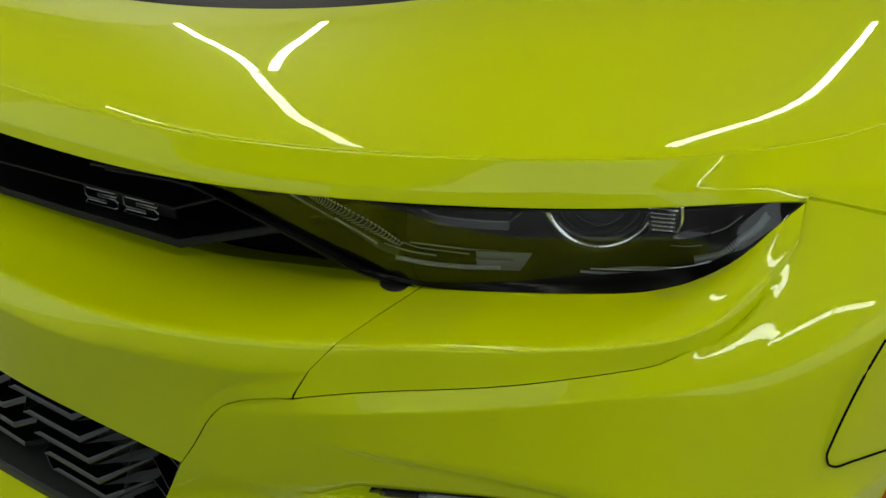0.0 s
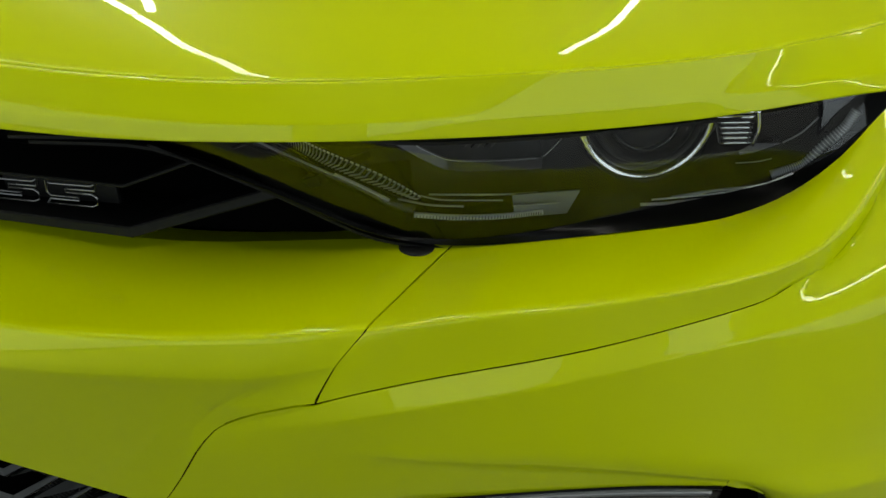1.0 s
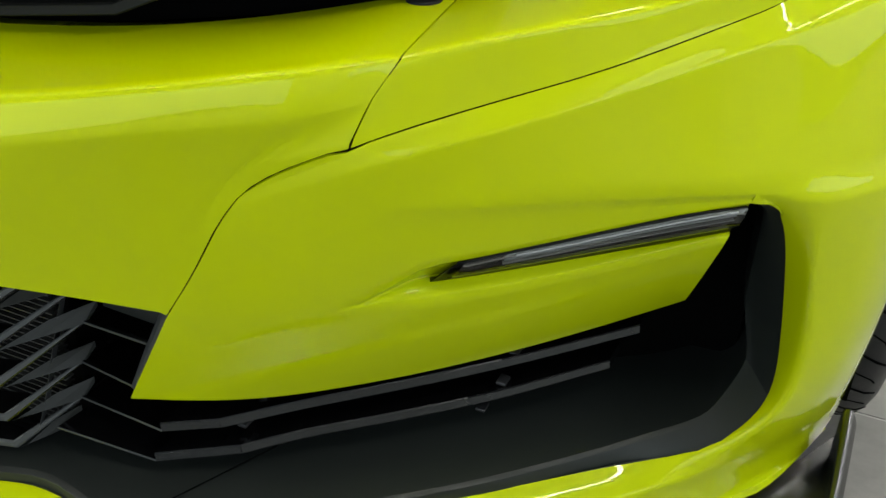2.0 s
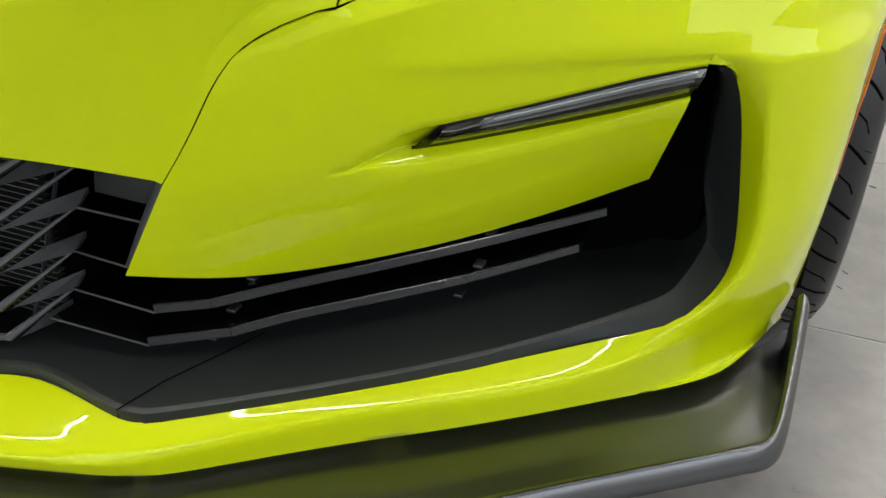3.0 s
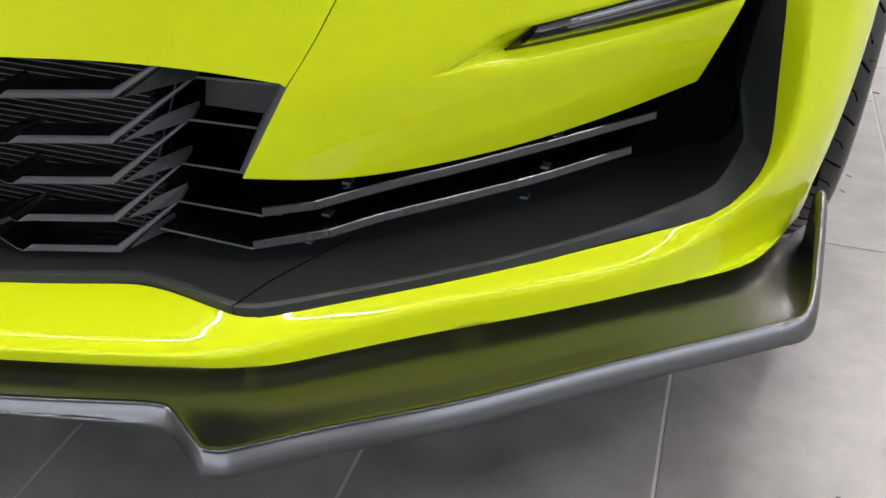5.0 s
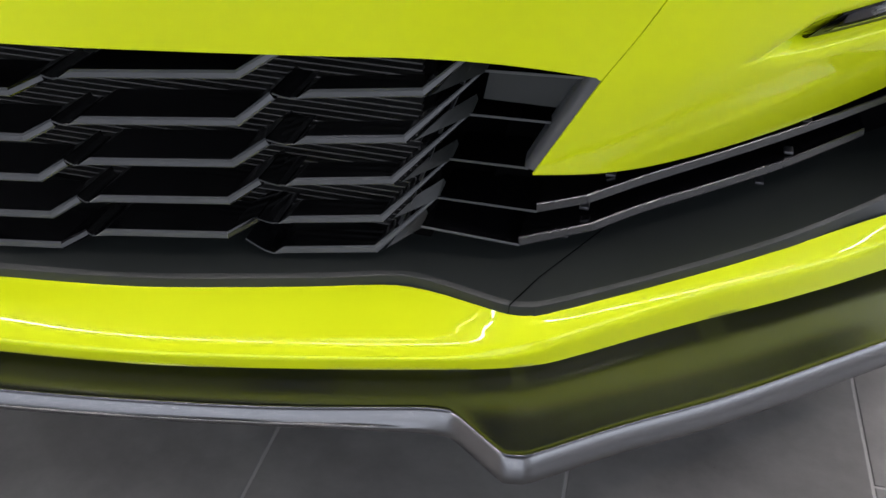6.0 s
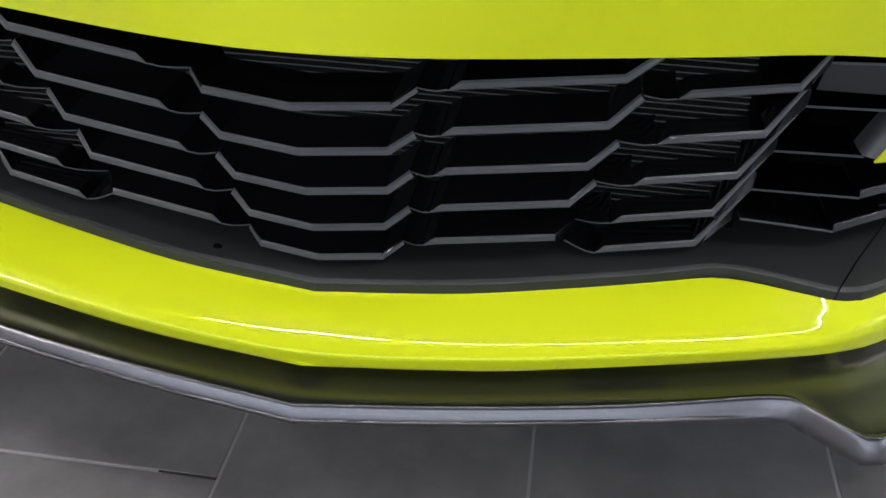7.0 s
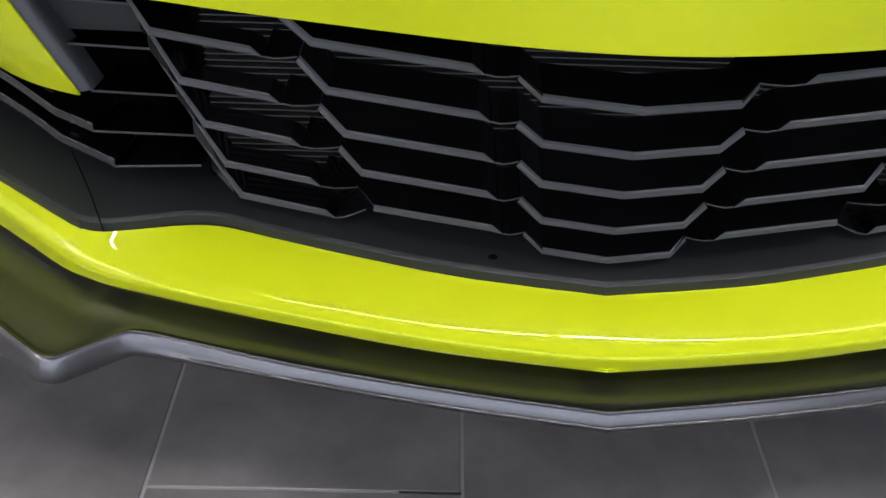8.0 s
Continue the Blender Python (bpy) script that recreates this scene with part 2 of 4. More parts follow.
def sweep_bar(pts, width, depth, lip=0.0015, lean=0.0):
    """A grille bar: its front face stands on the line pts, width high; it runs depth back and thins a little."""
    pts = [Vector(p) for p in pts]
    widths = width if isinstance(width, tuple) else (width,) * len(pts)
    bm = bmesh.new()
    rings = []
    for i, p in enumerate(pts):
        width = widths[i]
        edge_lip = min(lip, width * 0.3)
        dirs = []
        if i:
            dirs.append((p - pts[i - 1]).normalized())
        if i < len(pts) - 1:
            dirs.append((pts[i + 1] - p).normalized())
        ups = []
        for d in dirs:
            u = Vector((0, 1, 0)).cross(d)
            u = -u if u.z < 0 or (abs(u.z) < 1e-4 and u.x > 0) else u
            ups.append(u.normalized())
        u = sum(ups, Vector()).normalized()
        if len(ups) == 2:
            u = u / max(0.45, u.dot(ups[0]))
        back = Vector((0, 1, lean))
        prof = [(edge_lip, 0.0), (0.0, edge_lip), (0.0, width - edge_lip), (edge_lip, width), (depth, width * 0.8), (depth, width * 0.2)]
        rings.append([bm.verts.new(p + u * h + back * y) for y, h in prof])
    for a, b in zip(rings, rings[1:]):
        for k in range(6):
            bm.faces.new((a[k], a[(k + 1) % 6], b[(k + 1) % 6], b[k]))
    bm.faces.new(rings[0][::-1])
    bm.faces.new(rings[-1])
    bmesh.ops.recalc_face_normals(bm, faces=bm.faces)
    for f in bm.faces:
        if len(f.verts) == 4 and f.normal.y < -0.6:
            f.material_index = 1
    return bm


def bar_part(name, bm, parent, front):
    """A glossy black bar whose front face is grained."""
    ob = part(name, bm, BLACK_GLOSS, parent, smooth=False)
    ob.data.materials.append(front)
    return ob


def lathe(bm, profile, steps, m):
    """Turns profile (radius, along) round the local x axis of m."""
    rings = []
    for s in range(steps):
        a = s * math.tau / steps
        rings.append([bm.verts.new(m @ Vector((h, r * math.cos(a), r * math.sin(a)))) for r, h in profile])
    for i in range(steps):
        a, b = rings[i], rings[(i + 1) % steps]
        for k in range(len(profile) - 1):
            bm.faces.new((a[k], a[k + 1], b[k + 1], b[k]))


# ---------------------------------------------------------------- the car
car = new("car")
tagged(car, "bright yellow-green sports coupe front with black splitter parked on tiles", "car")

# header band over lamps and grille, running on into the wings
LIP = [(0, -0.03, 0.695), (0.13, -0.012, 0.697), (0.246, 0.017, 0.70), (0.36, 0.052, 0.702), (0.473, 0.09, 0.7095), (0.557, 0.146, 0.7145), (0.625, 0.217, 0.7115), (0.693, 0.301, 0.7095), (0.753, 0.363, 0.717), (0.809, 0.40, 0.738), (0.86, 0.435, 0.735), (0.90, 0.50, 0.735), (0.93, 0.65, 0.75)]
CREST = [(0, 0.0, 0.722), (0.14, 0.014, 0.726), (0.26, 0.04, 0.731), (0.375, 0.072, 0.736), (0.482, 0.108, 0.740), (0.549, 0.165, 0.7395), (0.632, 0.241, 0.7428), (0.70, 0.316, 0.745), (0.755, 0.392, 0.75), (0.80, 0.46, 0.76), (0.835, 0.55, 0.775), (0.855, 0.68, 0.795), (0.87, 0.9, 0.83)]


def between(a, b, t, out=(0, 0, 0)):
    return [tuple(p[i] * (1 - t) + q[i] * t + out[i] for i in range(3)) for p, q in zip(a, b)]


UNDER = [(p[0], p[1] + 0.03, p[2] + 0.004) for p in LIP[:10]]


def moved(a, dx, dy, dz):
    return [(x + dx, y + dy, z + dz) for x, y, z in a]


def rising(a, b, run, rise):
    """Between two lines, with run and rise apart."""
    return [(p[0] + (q[0] - p[0]) * run, p[1] + (q[1] - p[1]) * run, p[2] + (q[2] - p[2]) * rise) for p, q in zip(a, b)]


band = loft([LIP, rising(LIP, CREST, 0.03, 0.08), rising(LIP, CREST, 0.12, 0.27), rising(LIP, CREST, 0.15, 0.32), rising(LIP, CREST, 0.6, 0.69), rising(LIP, CREST, 0.95, 0.965), CREST, moved(CREST, 0, 0.0014, 0.0002), moved(CREST, -0.0002, 0.0022, -0.001), moved(CREST, -0.0003, 0.0024, -0.006)], 6, 3)
fair(band, 30)
lip_under = fair(loft([LIP[:10], UNDER], 6, 1), 30)
lip_under[0] = [p.copy() for p in band[0][:55]]
flap = loft([LIP[9:], [(x - 0.004, y + 0.006, z - 0.025) for x, y, z in LIP[9:]]], 6, 1)
skin("header_panel", [band, flap], PAINT, car, "glossy yellow-green header band")
skin("header_lip", [lip_under], PAINT, car)

# hood, from the shut line back to the black centre insert
INSERT = [(0, 0.14, 0.757), (0.1, 0.145, 0.758), (0.2, 0.165, 0.76), (0.29, 0.21, 0.765), (0.36, 0.27, 0.769), (0.42, 0.35, 0.776), (0.455, 0.43, 0.784), (0.475, 0.52, 0.79), (0.49, 0.65, 0.80), (0.5, 0.75, 0.81), (0.505, 0.85, 0.82), (0.51, 0.95, 0.83), (0.51, 1.05, 0.84)]
H0 = [(x - 0.0004, y + 0.0038, z + 0.0006) for x, y, z in CREST]
hood = loft([moved(H0, 0, -0.0006, -0.006), moved(H0, 0, -0.0005, -0.0010), H0, between(H0, INSERT, 0.06, (0, 0, 0.0042)), between(H0, INSERT, 0.2, (0, 0, 0.0095)), between(H0, INSERT, 0.5, (0, 0, 0.0125)), between(H0, INSERT, 0.85, (0, 0, 0.005)), INSERT], 6, 4)
fair(hood, 30)
skin("hood", [hood], PAINT, car, "glossy yellow-green hood panel")
IN1 = [(x * 0.985, y + 0.008, z - 0.006) for x, y, z in INSERT]
INC = [(0, y + 0.01, z + 0.012) for x, y, z in INSERT]
skin("hood_insert", [loft([INSERT, [(x * 0.997, y + 0.002, z - 0.008) for x, y, z in INSERT], IN1, between(IN1, INC, 0.5, (0, 0, 0.006)), INC], 5, 3)], BLACK, car, "satin black centre hood insert")

# upper fascia: ledge, crest, chamfer, face
F_TOP = [(0, 0.0, 0.60), (0.1, 0.02, 0.60), (0.208, 0.062, 0.601), (0.35, 0.118, 0.597), (0.438, 0.151, 0.602), (0.506, 0.195, 0.609), (0.563, 0.215, 0.622), (0.585, 0.222, 0.626), (0.603, 0.231, 0.626)]
F_CREST = [(0, -0.04, 0.575), (0.12, -0.03, 0.577), (0.23, -0.008, 0.58), (0.355, 0.018, 0.585), (0.431, 0.034, 0.595), (0.52, 0.07, 0.607), (0.575, 0.108, 0.613), (0.595, 0.124, 0.615), (0.609, 0.137, 0.616)]
F_CHAM = [(0, -0.055, 0.55), (0.12, -0.046, 0.552), (0.23, -0.022, 0.555), (0.35, 0.004, 0.56), (0.42, 0.022, 0.568), (0.50, 0.056, 0.58), (0.56, 0.092, 0.585), (0.58, 0.108, 0.588), (0.597, 0.122, 0.592)]
F_BOT = [(0, -0.062, 0.468), (0.1, -0.045, 0.466), (0.2, -0.015, 0.463), (0.30, 0.006, 0.464), (0.348, 0.018, 0.465), (0.42, 0.047, 0.457), (0.479, 0.079, 0.441), (0.535, 0.083, 0.538), (0.588, 0.114, 0.567)]
face = loft([F_TOP, between(F_TOP, F_CREST, 0.5, (0, 0, 0.0005)), between(F_TOP, F_CREST, 0.985, (0, 0, 0.0003)), between(F_CREST, F_CHAM, 0.035), between(F_CREST, F_CHAM, 0.9, (0, -0.001, 0)), between(F_CHAM, F_BOT, 0.08), between(F_CHAM, F_BOT, 0.55), F_BOT], 6, 4)
for row in face:
    row[:37] = fair([row[:37]], 12)[0]
    row[36:] = fair([row[36:]], 12)[0]
# panel under each headlight
L_TOP = [(0.603, 0.231, 0.626), (0.661, 0.262, 0.638), (0.713, 0.298, 0.6485), (0.761, 0.341, 0.660), (0.79, 0.362, 0.692), (0.80, 0.376, 0.7145), (0.811, 0.391, 0.736)]
L_CREST = [(0.609, 0.137, 0.616), (0.654, 0.166, 0.6275), (0.7063, 0.2075, 0.636), (0.754, 0.243, 0.648), (0.797, 0.284, 0.661), (0.8148, 0.336, 0.676), (0.8178, 0.379, 0.7165)]
L_SEAM = [(0.588, 0.114, 0.567), (0.644, 0.157, 0.587), (0.707, 0.201, 0.607), (0.764, 0.248, 0.630), (0.802, 0.2925, 0.6455), (0.8165, 0.334, 0.664), (0.8195, 0.376, 0.712)]
under = loft([L_TOP, between(L_TOP, L_CREST, 0.5, (0, 0, 0.0004)), between(L_TOP, L_CREST, 0.985, (0, 0, 0.0002)), rising(L_CREST, L_SEAM, 0.12, 0.035), rising(L_CREST, L_SEAM, 0.52, 0.44), L_SEAM], 6, 4)
fair(under, 10)
# lower bumper cover: corner faces, the column beside each air opening, the lip
T = [(0.535, 0.083, 0.538), (0.588, 0.114, 0.567), (0.644, 0.157, 0.587), (0.707, 0.201, 0.607), (0.764, 0.248, 0.630), (0.802, 0.2925, 0.6455), (0.8205, 0.393, 0.734), (0.86, 0.435, 0.735), (0.90, 0.50, 0.735), (0.93, 0.65, 0.75)]
T2 = [(0.529, 0.0815, 0.5275), (0.587, 0.109, 0.553), (0.646, 0.150, 0.570), (0.709, 0.1925, 0.590), (0.766, 0.2385, 0.613), (0.806, 0.276, 0.627), (0.860, 0.312, 0.638), (0.888, 0.372, 0.672), (0.908, 0.44, 0.68), (0.932, 0.58, 0.705)]
FOLD = [(0.512, 0.08, 0.50), (0.575, 0.112, 0.527), (0.64, 0.15, 0.526), (0.70, 0.19, 0.527), (0.755, 0.222, 0.529), (0.80, 0.245, 0.531), (0.838, 0.268, 0.53), (0.872, 0.31, 0.53), (0.898, 0.37, 0.53), (0.912, 0.46, 0.53)]
LOW = [(0.438, 0.079, 0.357), (0.49, 0.118, 0.346), (0.56, 0.178, 0.344), (0.63, 0.236, 0.352), (0.70, 0.287, 0.371), (0.76, 0.322, 0.395)]
IN = [(0, -0.012, 0.235), (0.126, 0.004, 0.239), (0.265, 0.043, 0.24), (0.339, 0.065, 0.241), (0.427, 0.052, 0.238), (0.447, 0.055, 0.239), (0.574, 0.147, 0.243), (0.65, 0.207, 0.246), (0.744, 0.287, 0.252), (0.804, 0.308, 0.273), (0.838, 0.331, 0.317), (0.834, 0.34, 0.37), (0.826, 0.318, 0.44), (0.817, 0.273, 0.508), (0.80, 0.245, 0.531)]
OUT = [(0, -0.062, 0.199), (0.14, -0.043, 0.199), (0.27, -0.014, 0.2), (0.36, 0.01, 0.2), (0.43, 0.032, 0.2), (0.46, 0.046, 0.2), (0.575, 0.135, 0.2), (0.65, 0.189, 0.2), (0.745, 0.265, 0.2), (0.845, 0.358, 0.2), (0.890, 0.468, 0.204), (0.90, 0.47, 0.28), (0.905, 0.46, 0.39), (0.91, 0.46, 0.48), (0.912, 0.46, 0.53)]
COL1 = [(0.807, 0.308, 0.268), (0.845, 0.318, 0.312), (0.852, 0.318, 0.37), (0.845, 0.298, 0.44), (0.838, 0.276, 0.5), (0.838, 0.268, 0.53)]
COL2 = [(0.813, 0.310, 0.256), (0.868, 0.372, 0.276), (0.878, 0.345, 0.36), (0.876, 0.33, 0.44), (0.873, 0.314, 0.5), (0.872, 0.31, 0.53)]
COL3 = [(0.832, 0.339, 0.230), (0.884, 0.435, 0.238), (0.897, 0.40, 0.33), (0.90, 0.385, 0.43), (0.898, 0.374, 0.49), (0.898, 0.37, 0.53)]
KEEL, SHARP = [], []
for x, y, z in OUT[:9]:
    k = min(1.0, max(0.0, (x - 0.42) / 0.10))
    k = k * k * (3 - 2 * k)
    KEEL.append((x + 0.001 * k, y - 0.003 - 0.001 * k, z + 0.0165 + 0.0160 * k))
    SHARP.append(k)
R1 = between(IN[:9], KEEL, 0.5, (0, 0, 0.0010)) + COL1
R1[0] = (R1[0][0], R1[0][1] - 0.001, R1[0][2] + 0.003)
R2 = [between([p], [q], 0.87 + 0.07 * k, (0, 0, 0.0003))[0] for p, q, k in zip(IN, KEEL, SHARP)] + COL2
R3 = [between([p], [q], 0.22 - 0.08 * k, (0, -0.0004, 0))[0] for p, q, k in zip(KEEL, OUT, SHARP)] + COL3
UNDER_LIP = [(x * 0.97, y + 0.02, z - 0.002) for x, y, z in OUT[:11]]
upper_corner = loft([T, between(T, T2, 0.55), between(T, T2, 0.9), T2, between(T2, FOLD, 0.1), between(T2, FOLD, 0.55), FOLD], 6, 3)


def table(c, pairs):
    """Straight-line lookup in (c, value) pairs."""
    for (c0, v0), (c1, v1) in zip(pairs, pairs[1:]):
        if c <= c1:
            return v0 + (v1 - v0) * max(0.0, (c - c0) / (c1 - c0))
    return pairs[-1][1]


def ease(t):
    t = min(1.0, max(0.0, t))
    return t * t * (3 - 2 * t)


fold_line = fair([spline(FOLD[:6], 12)], 30)[0]
low_line = fair([spline(LOW, 12)], 30)[0]


def corner_point(c, f, sink=0.0):
    """A point of the corner face: c along it (0 to 5), f from its fold down to its lower edge, sink into it."""
    i = min(int(c * 12), 59)
    u = c * 12 - i
    p = fold_line[i].lerp(fold_line[i + 1], u).lerp(low_line[i].lerp(low_line[i + 1], u), f)
    return p + Vector((-0.35 * sink, -0.036 * f * (1 - f) * min(1.0, c) + sink, 0))


def scoop(c):
    """Levels of the recess for the corner light: its roof, its floor, the ledge's rim, its depth."""
    k = ease((c - 1.58) / 0.55)
    roof = table(c, [(2.2, 0.262), (3.05, 0.205), (4.2, 0.118), (5.0, 0.066)])
    floor_f = table(c, [(2.2, 0.385), (3.2, 0.352), (4.2, 0.318), (5.0, 0.285)])
    rim = table(c, [(1.6, 0.44), (2.3, 0.438), (3.25, 0.41), (4.1, 0.363), (5.0, 0.297)])
    return rim + (roof - rim) * k, rim + (floor_f - rim) * k - 0.002, rim, k * table(c, [(2.2, 0.015), (5.0, 0.008)])


lower_corner = []
for step in range(29):
    row = []
    for i in range(31):
        c = i / 6
        roof, floor_f, rim, deep = scoop(c)
        marks = [(0.0, 0), (min(0.05, roof * 0.6), 0.0018 * ease((c - 1.0) / 0.9)), (roof - 0.004, 0), (roof, deep * 0.12), (roof + (floor_f - roof) * 0.9, deep * 0.92), (floor_f, deep), (floor_f + (rim - floor_f) * 0.12, deep * 0.85), (rim - 0.003, deep * 0.1), (rim + 0.006, 0), (1.0, 0)]
        for k in range(1, 9):
            marks[k] = (max(marks[k][0], marks[k - 1][0] + 0.007), marks[k][1])
        cuts = [0, 2, 7, 8, 12, 13, 14, 17, 19, 28]
        n = max(k for k in range(10) if cuts[k] <= step)
        if n == 9:
            f, d = marks[9]
        else:
            u = (step - cuts[n]) / (cuts[n + 1] - cuts[n])
            f = marks[n][0] + (marks[n + 1][0] - marks[n][0]) * u
            d = marks[n][1] + (marks[n + 1][1] - marks[n][1]) * u
        row.append(corner_point(c, f, d))
    lower_corner.append(row)
lip_ring = loft([IN, R1, R2, R3, OUT], 6, 6)
fair(upper_corner, 36)
edge = fair([spline(T, 6)], 6)[0]
for i in range(len(edge)):
    shift = edge[i] - upper_corner[0][i]
    for j in range(6):
        upper_corner[j][i] = upper_corner[j][i] + shift * (1 - j / 6)
fair(lip_ring, 4)
for row in lip_ring:
    row[40:] = fair([row[40:]], 8)[0]
    row[31:] = even(row[31:], 25)
# the lip turns softly round the corner into the column
for _ in range(10):
    old = [[p.copy() for p in row] for row in lip_ring]
    for j in range(1, len(lip_ring) - 1):
        for i in range(50, 74):
            w = 0.5 * min(1.0, (i - 49) / 6, (74 - i) / 6)
            lip_ring[j][i] = old[j][i].lerp((old[j - 1][i] + old[j + 1][i] + old[j][i - 1] + old[j][i + 1]) / 4, w)
# rounded upper end of the air opening
corner_fill = [[lip_ring[0][-1 - k].copy() for k in range(7)], []]
q0, q1, q2 = corner_point(5.0, 0.075), Vector((0.8165, 0.2575, 0.523)), lip_ring[0][-7]
for k in range(7):
    t = k / 6
    corner_fill[1].append(q0 * (1 - t) ** 2 + q1 * 2 * t * (1 - t) + q2 * t * t)
# panels that meet share one edge line
for i in range(31):
    upper_corner[-1][i] = lower_corner[0][i].copy()
for j, row in enumerate(lip_ring):
    row[-1] = upper_corner[-1][30 + j].copy()
for _ in range(24):
    old = [[p.copy() for p in row] for row in under]
    for j in range(1, 11):
        for i in range(15, 35):
            w = 0.5 * min(1.0, (i - 14) / 4, (35 - i) / 2)
            under[j][i] = old[j][i].lerp((old[j - 1][i] + old[j + 1][i] + old[j][i - 1] + old[j][i + 1]) / 4, w)
under[-1][:25] = [p.copy() for p in upper_corner[0][6:31]]
for i in range(6):
    upper_corner[0][30 + i] = under[-1][24 + 2 * i].copy()
for i in range(19):
    upper_corner[0][36 + i] = band[0][54 + i].copy()
# the fold over the corner light fades out towards the seam
for i in range(1, 31):
    soft = 1 - ease((i / 6 - 0.7) / 1.0)
    column = [row[i] for row in upper_corner] + [row[i] for row in lower_corner[1:]]
    for _ in range(40):
        old = [p.copy() for p in column]
        for j in range(1, len(column) - 1):
            column[j] = old[j].lerp((old[j - 1] + old[j + 1]) / 2, 0.5 * soft)
    for j, row in enumerate(upper_corner):
        row[i] = column[j]
    for j, row in enumerate(lower_corner):
        row[i] = column[len(upper_corner) - 1 + j].copy()
# the skin runs evenly past the headlight's outer end
for _ in range(30):
    old = [[p.copy() for p in row] for row in upper_corner]
    for j in range(1, 16):
        for i in range(29, 52):
            w = 0.5 * min(1.0, (i - 28) / 4, (52 - i) / 4, (17 - j) / 4)
            upper_corner[j][i] = old[j][i].lerp((old[j - 1][i] + old[j + 1][i] + old[j][i - 1] + old[j][i + 1]) / 4, w)
SEAM_XZ = [(0.4735, 0.4397), (0.4910, 0.4675), (0.5035, 0.4897), (0.5135, 0.5085), (0.5232, 0.5250), (0.5336, 0.5380), (0.5466, 0.5480), (0.5620, 0.5565), (0.5750, 0.5622), (0.5888, 0.5688)]
seam_fine = fair([spline([(x, 0.047 + 0.5 * (x - 0.42) - 0.225 * (z - 0.457) + 0.0045 * ease((z - 0.50) / 0.045) + 0.003 * (max(0.0, x - 0.55) / 0.0388) ** 2, z) for x, z in SEAM_XZ], 8)], 6)[0]
SEAM_LINE = [seam_fine[i * 6] for i in range(13)]
face[-1][36:] = SEAM_LINE
SEAM_LINE[-1] = upper_corner[0][6].copy()
face[-1][-1] = SEAM_LINE[-1].copy()


def snap(p):
    """The nearest point of the seam line."""
    best = None
    for a, b in zip(SEAM_LINE, SEAM_LINE[1:]):
        t = min(1.0, max(0.0, (p - a).dot(b - a) / (b - a).length_squared))
        q = a.lerp(b, t)
        if best is None or (p - q).length < (p - best).length:
            best = q
    return best


for i in range(6):
    upper_corner[0][i] = snap(upper_corner[0][i])
for row in upper_corner[1:]:
    row[0] = snap(row[0])
for row in lower_corner:
    if row[0].z > 0.443:
        row[0] = snap(row[0])
for j in range(len(under)):
    under[j][0] = face[j if j < 13 else 12 + 2 * (j - 12)][-1].copy()


# panels stay even beside the seam
def beside_seam(p, d):
    """A point of the nose panel, kept d or more to the panel's side of the seam."""
    q = snap(p)
    k = min(range(12), key=lambda n: (SEAM_LINE[n].lerp(SEAM_LINE[n + 1], 0.5) - q).length)
    run = SEAM_LINE[k + 1] - SEAM_LINE[k]
    n = Vector((-run.z, 0, run.x)).normalized()
    gap = (p.x - q.x) * n.x + (p.z - q.z) * n.z
    if gap >= d:
        return p
    x, z = q.x + n.x * d, q.z + n.z * d
    return Vector((x, q.y + 0.5 * (x - q.x) - 0.225 * (z - q.z), z))


for _ in range(25):
    for j in range(18, 28):
        for i in range(27, 48):
            mean = (face[j - 1][i] + face[j + 1][i] + face[j][i - 1] + face[j][i + 1]) / 4
            p = face[j][i].lerp(mean, 0.5)
            face[j][i] = beside_seam(p, 0.0018 * (28 - j)) if p.z > 0.445 else p
for row in upper_corner[1:] + lower_corner[1:]:
    w = ease((row[0].z - 0.38) / 0.08)
    for i in range(1, 6):
        row[i] = row[i].lerp(row[0].lerp(row[6], i / 6), w)
for i in range(1, 6):
    lower_corner[0][i] = upper_corner[-1][i].copy()
# the cover's inner edge runs on straight below the seam
for row in lower_corner:
    k = 1 - ease((row[0].z - 0.4385) / 0.005)
    for i in range(8):
        row[i] = row[i] + Vector((-0.0062, -0.0022, 0)) * (k * (1 - i / 8))


def pull(p, q, d):
    return p + (q - p).normalized() * d


def facing(line, beside):
    """Outward directions of the skin along a seam."""
    out = []
    for i, p in enumerate(line):
        along = line[min(i + 1, len(line) - 1)] - line[max(i - 1, 0)]
        n = along.cross(beside[i] - p).normalized()
        out.append(n if n.dot(Vector((0.3, -0.6, 0.7))) > 0 else -n)
    return out


# hairline gaps: one panel's edge stands back from the shared line
down = [row[-1].copy() for row in face]
side_line = [p.copy() for p in under[-1][:34]]
corner_line = [p.copy() for p in SEAM_LINE[::-1]]
GAPS = [(down[:-1], facing(down[:-1], [under[j if j < 13 else 12 + (j - 12) // 2][1] for j in range(len(down) - 1)])),
        (side_line, facing(side_line, [under[-3][i] for i in range(34)])),
        (corner_line, [Vector((0.35, -0.93, 0.1))] * len(corner_line))]
for i in range(37, 48):
    edge_dir = face[-3][i] - face[-1][i]
    face[-1][i] = pull(face[-1][i], face[-1][i] + edge_dir, 0.0005)
for row in under:
    row[0] = pull(row[0], row[1], 0.0015)
for row in upper_corner + lower_corner:
    if row[0].z > 0.44:
        row[0] = pull(row[0], row[1], 0.0010)
for i in range(35):
    upper_corner[0][i] = pull(upper_corner[0][i], upper_corner[1][i], 0.0013 if i < 7 else 0.0012)
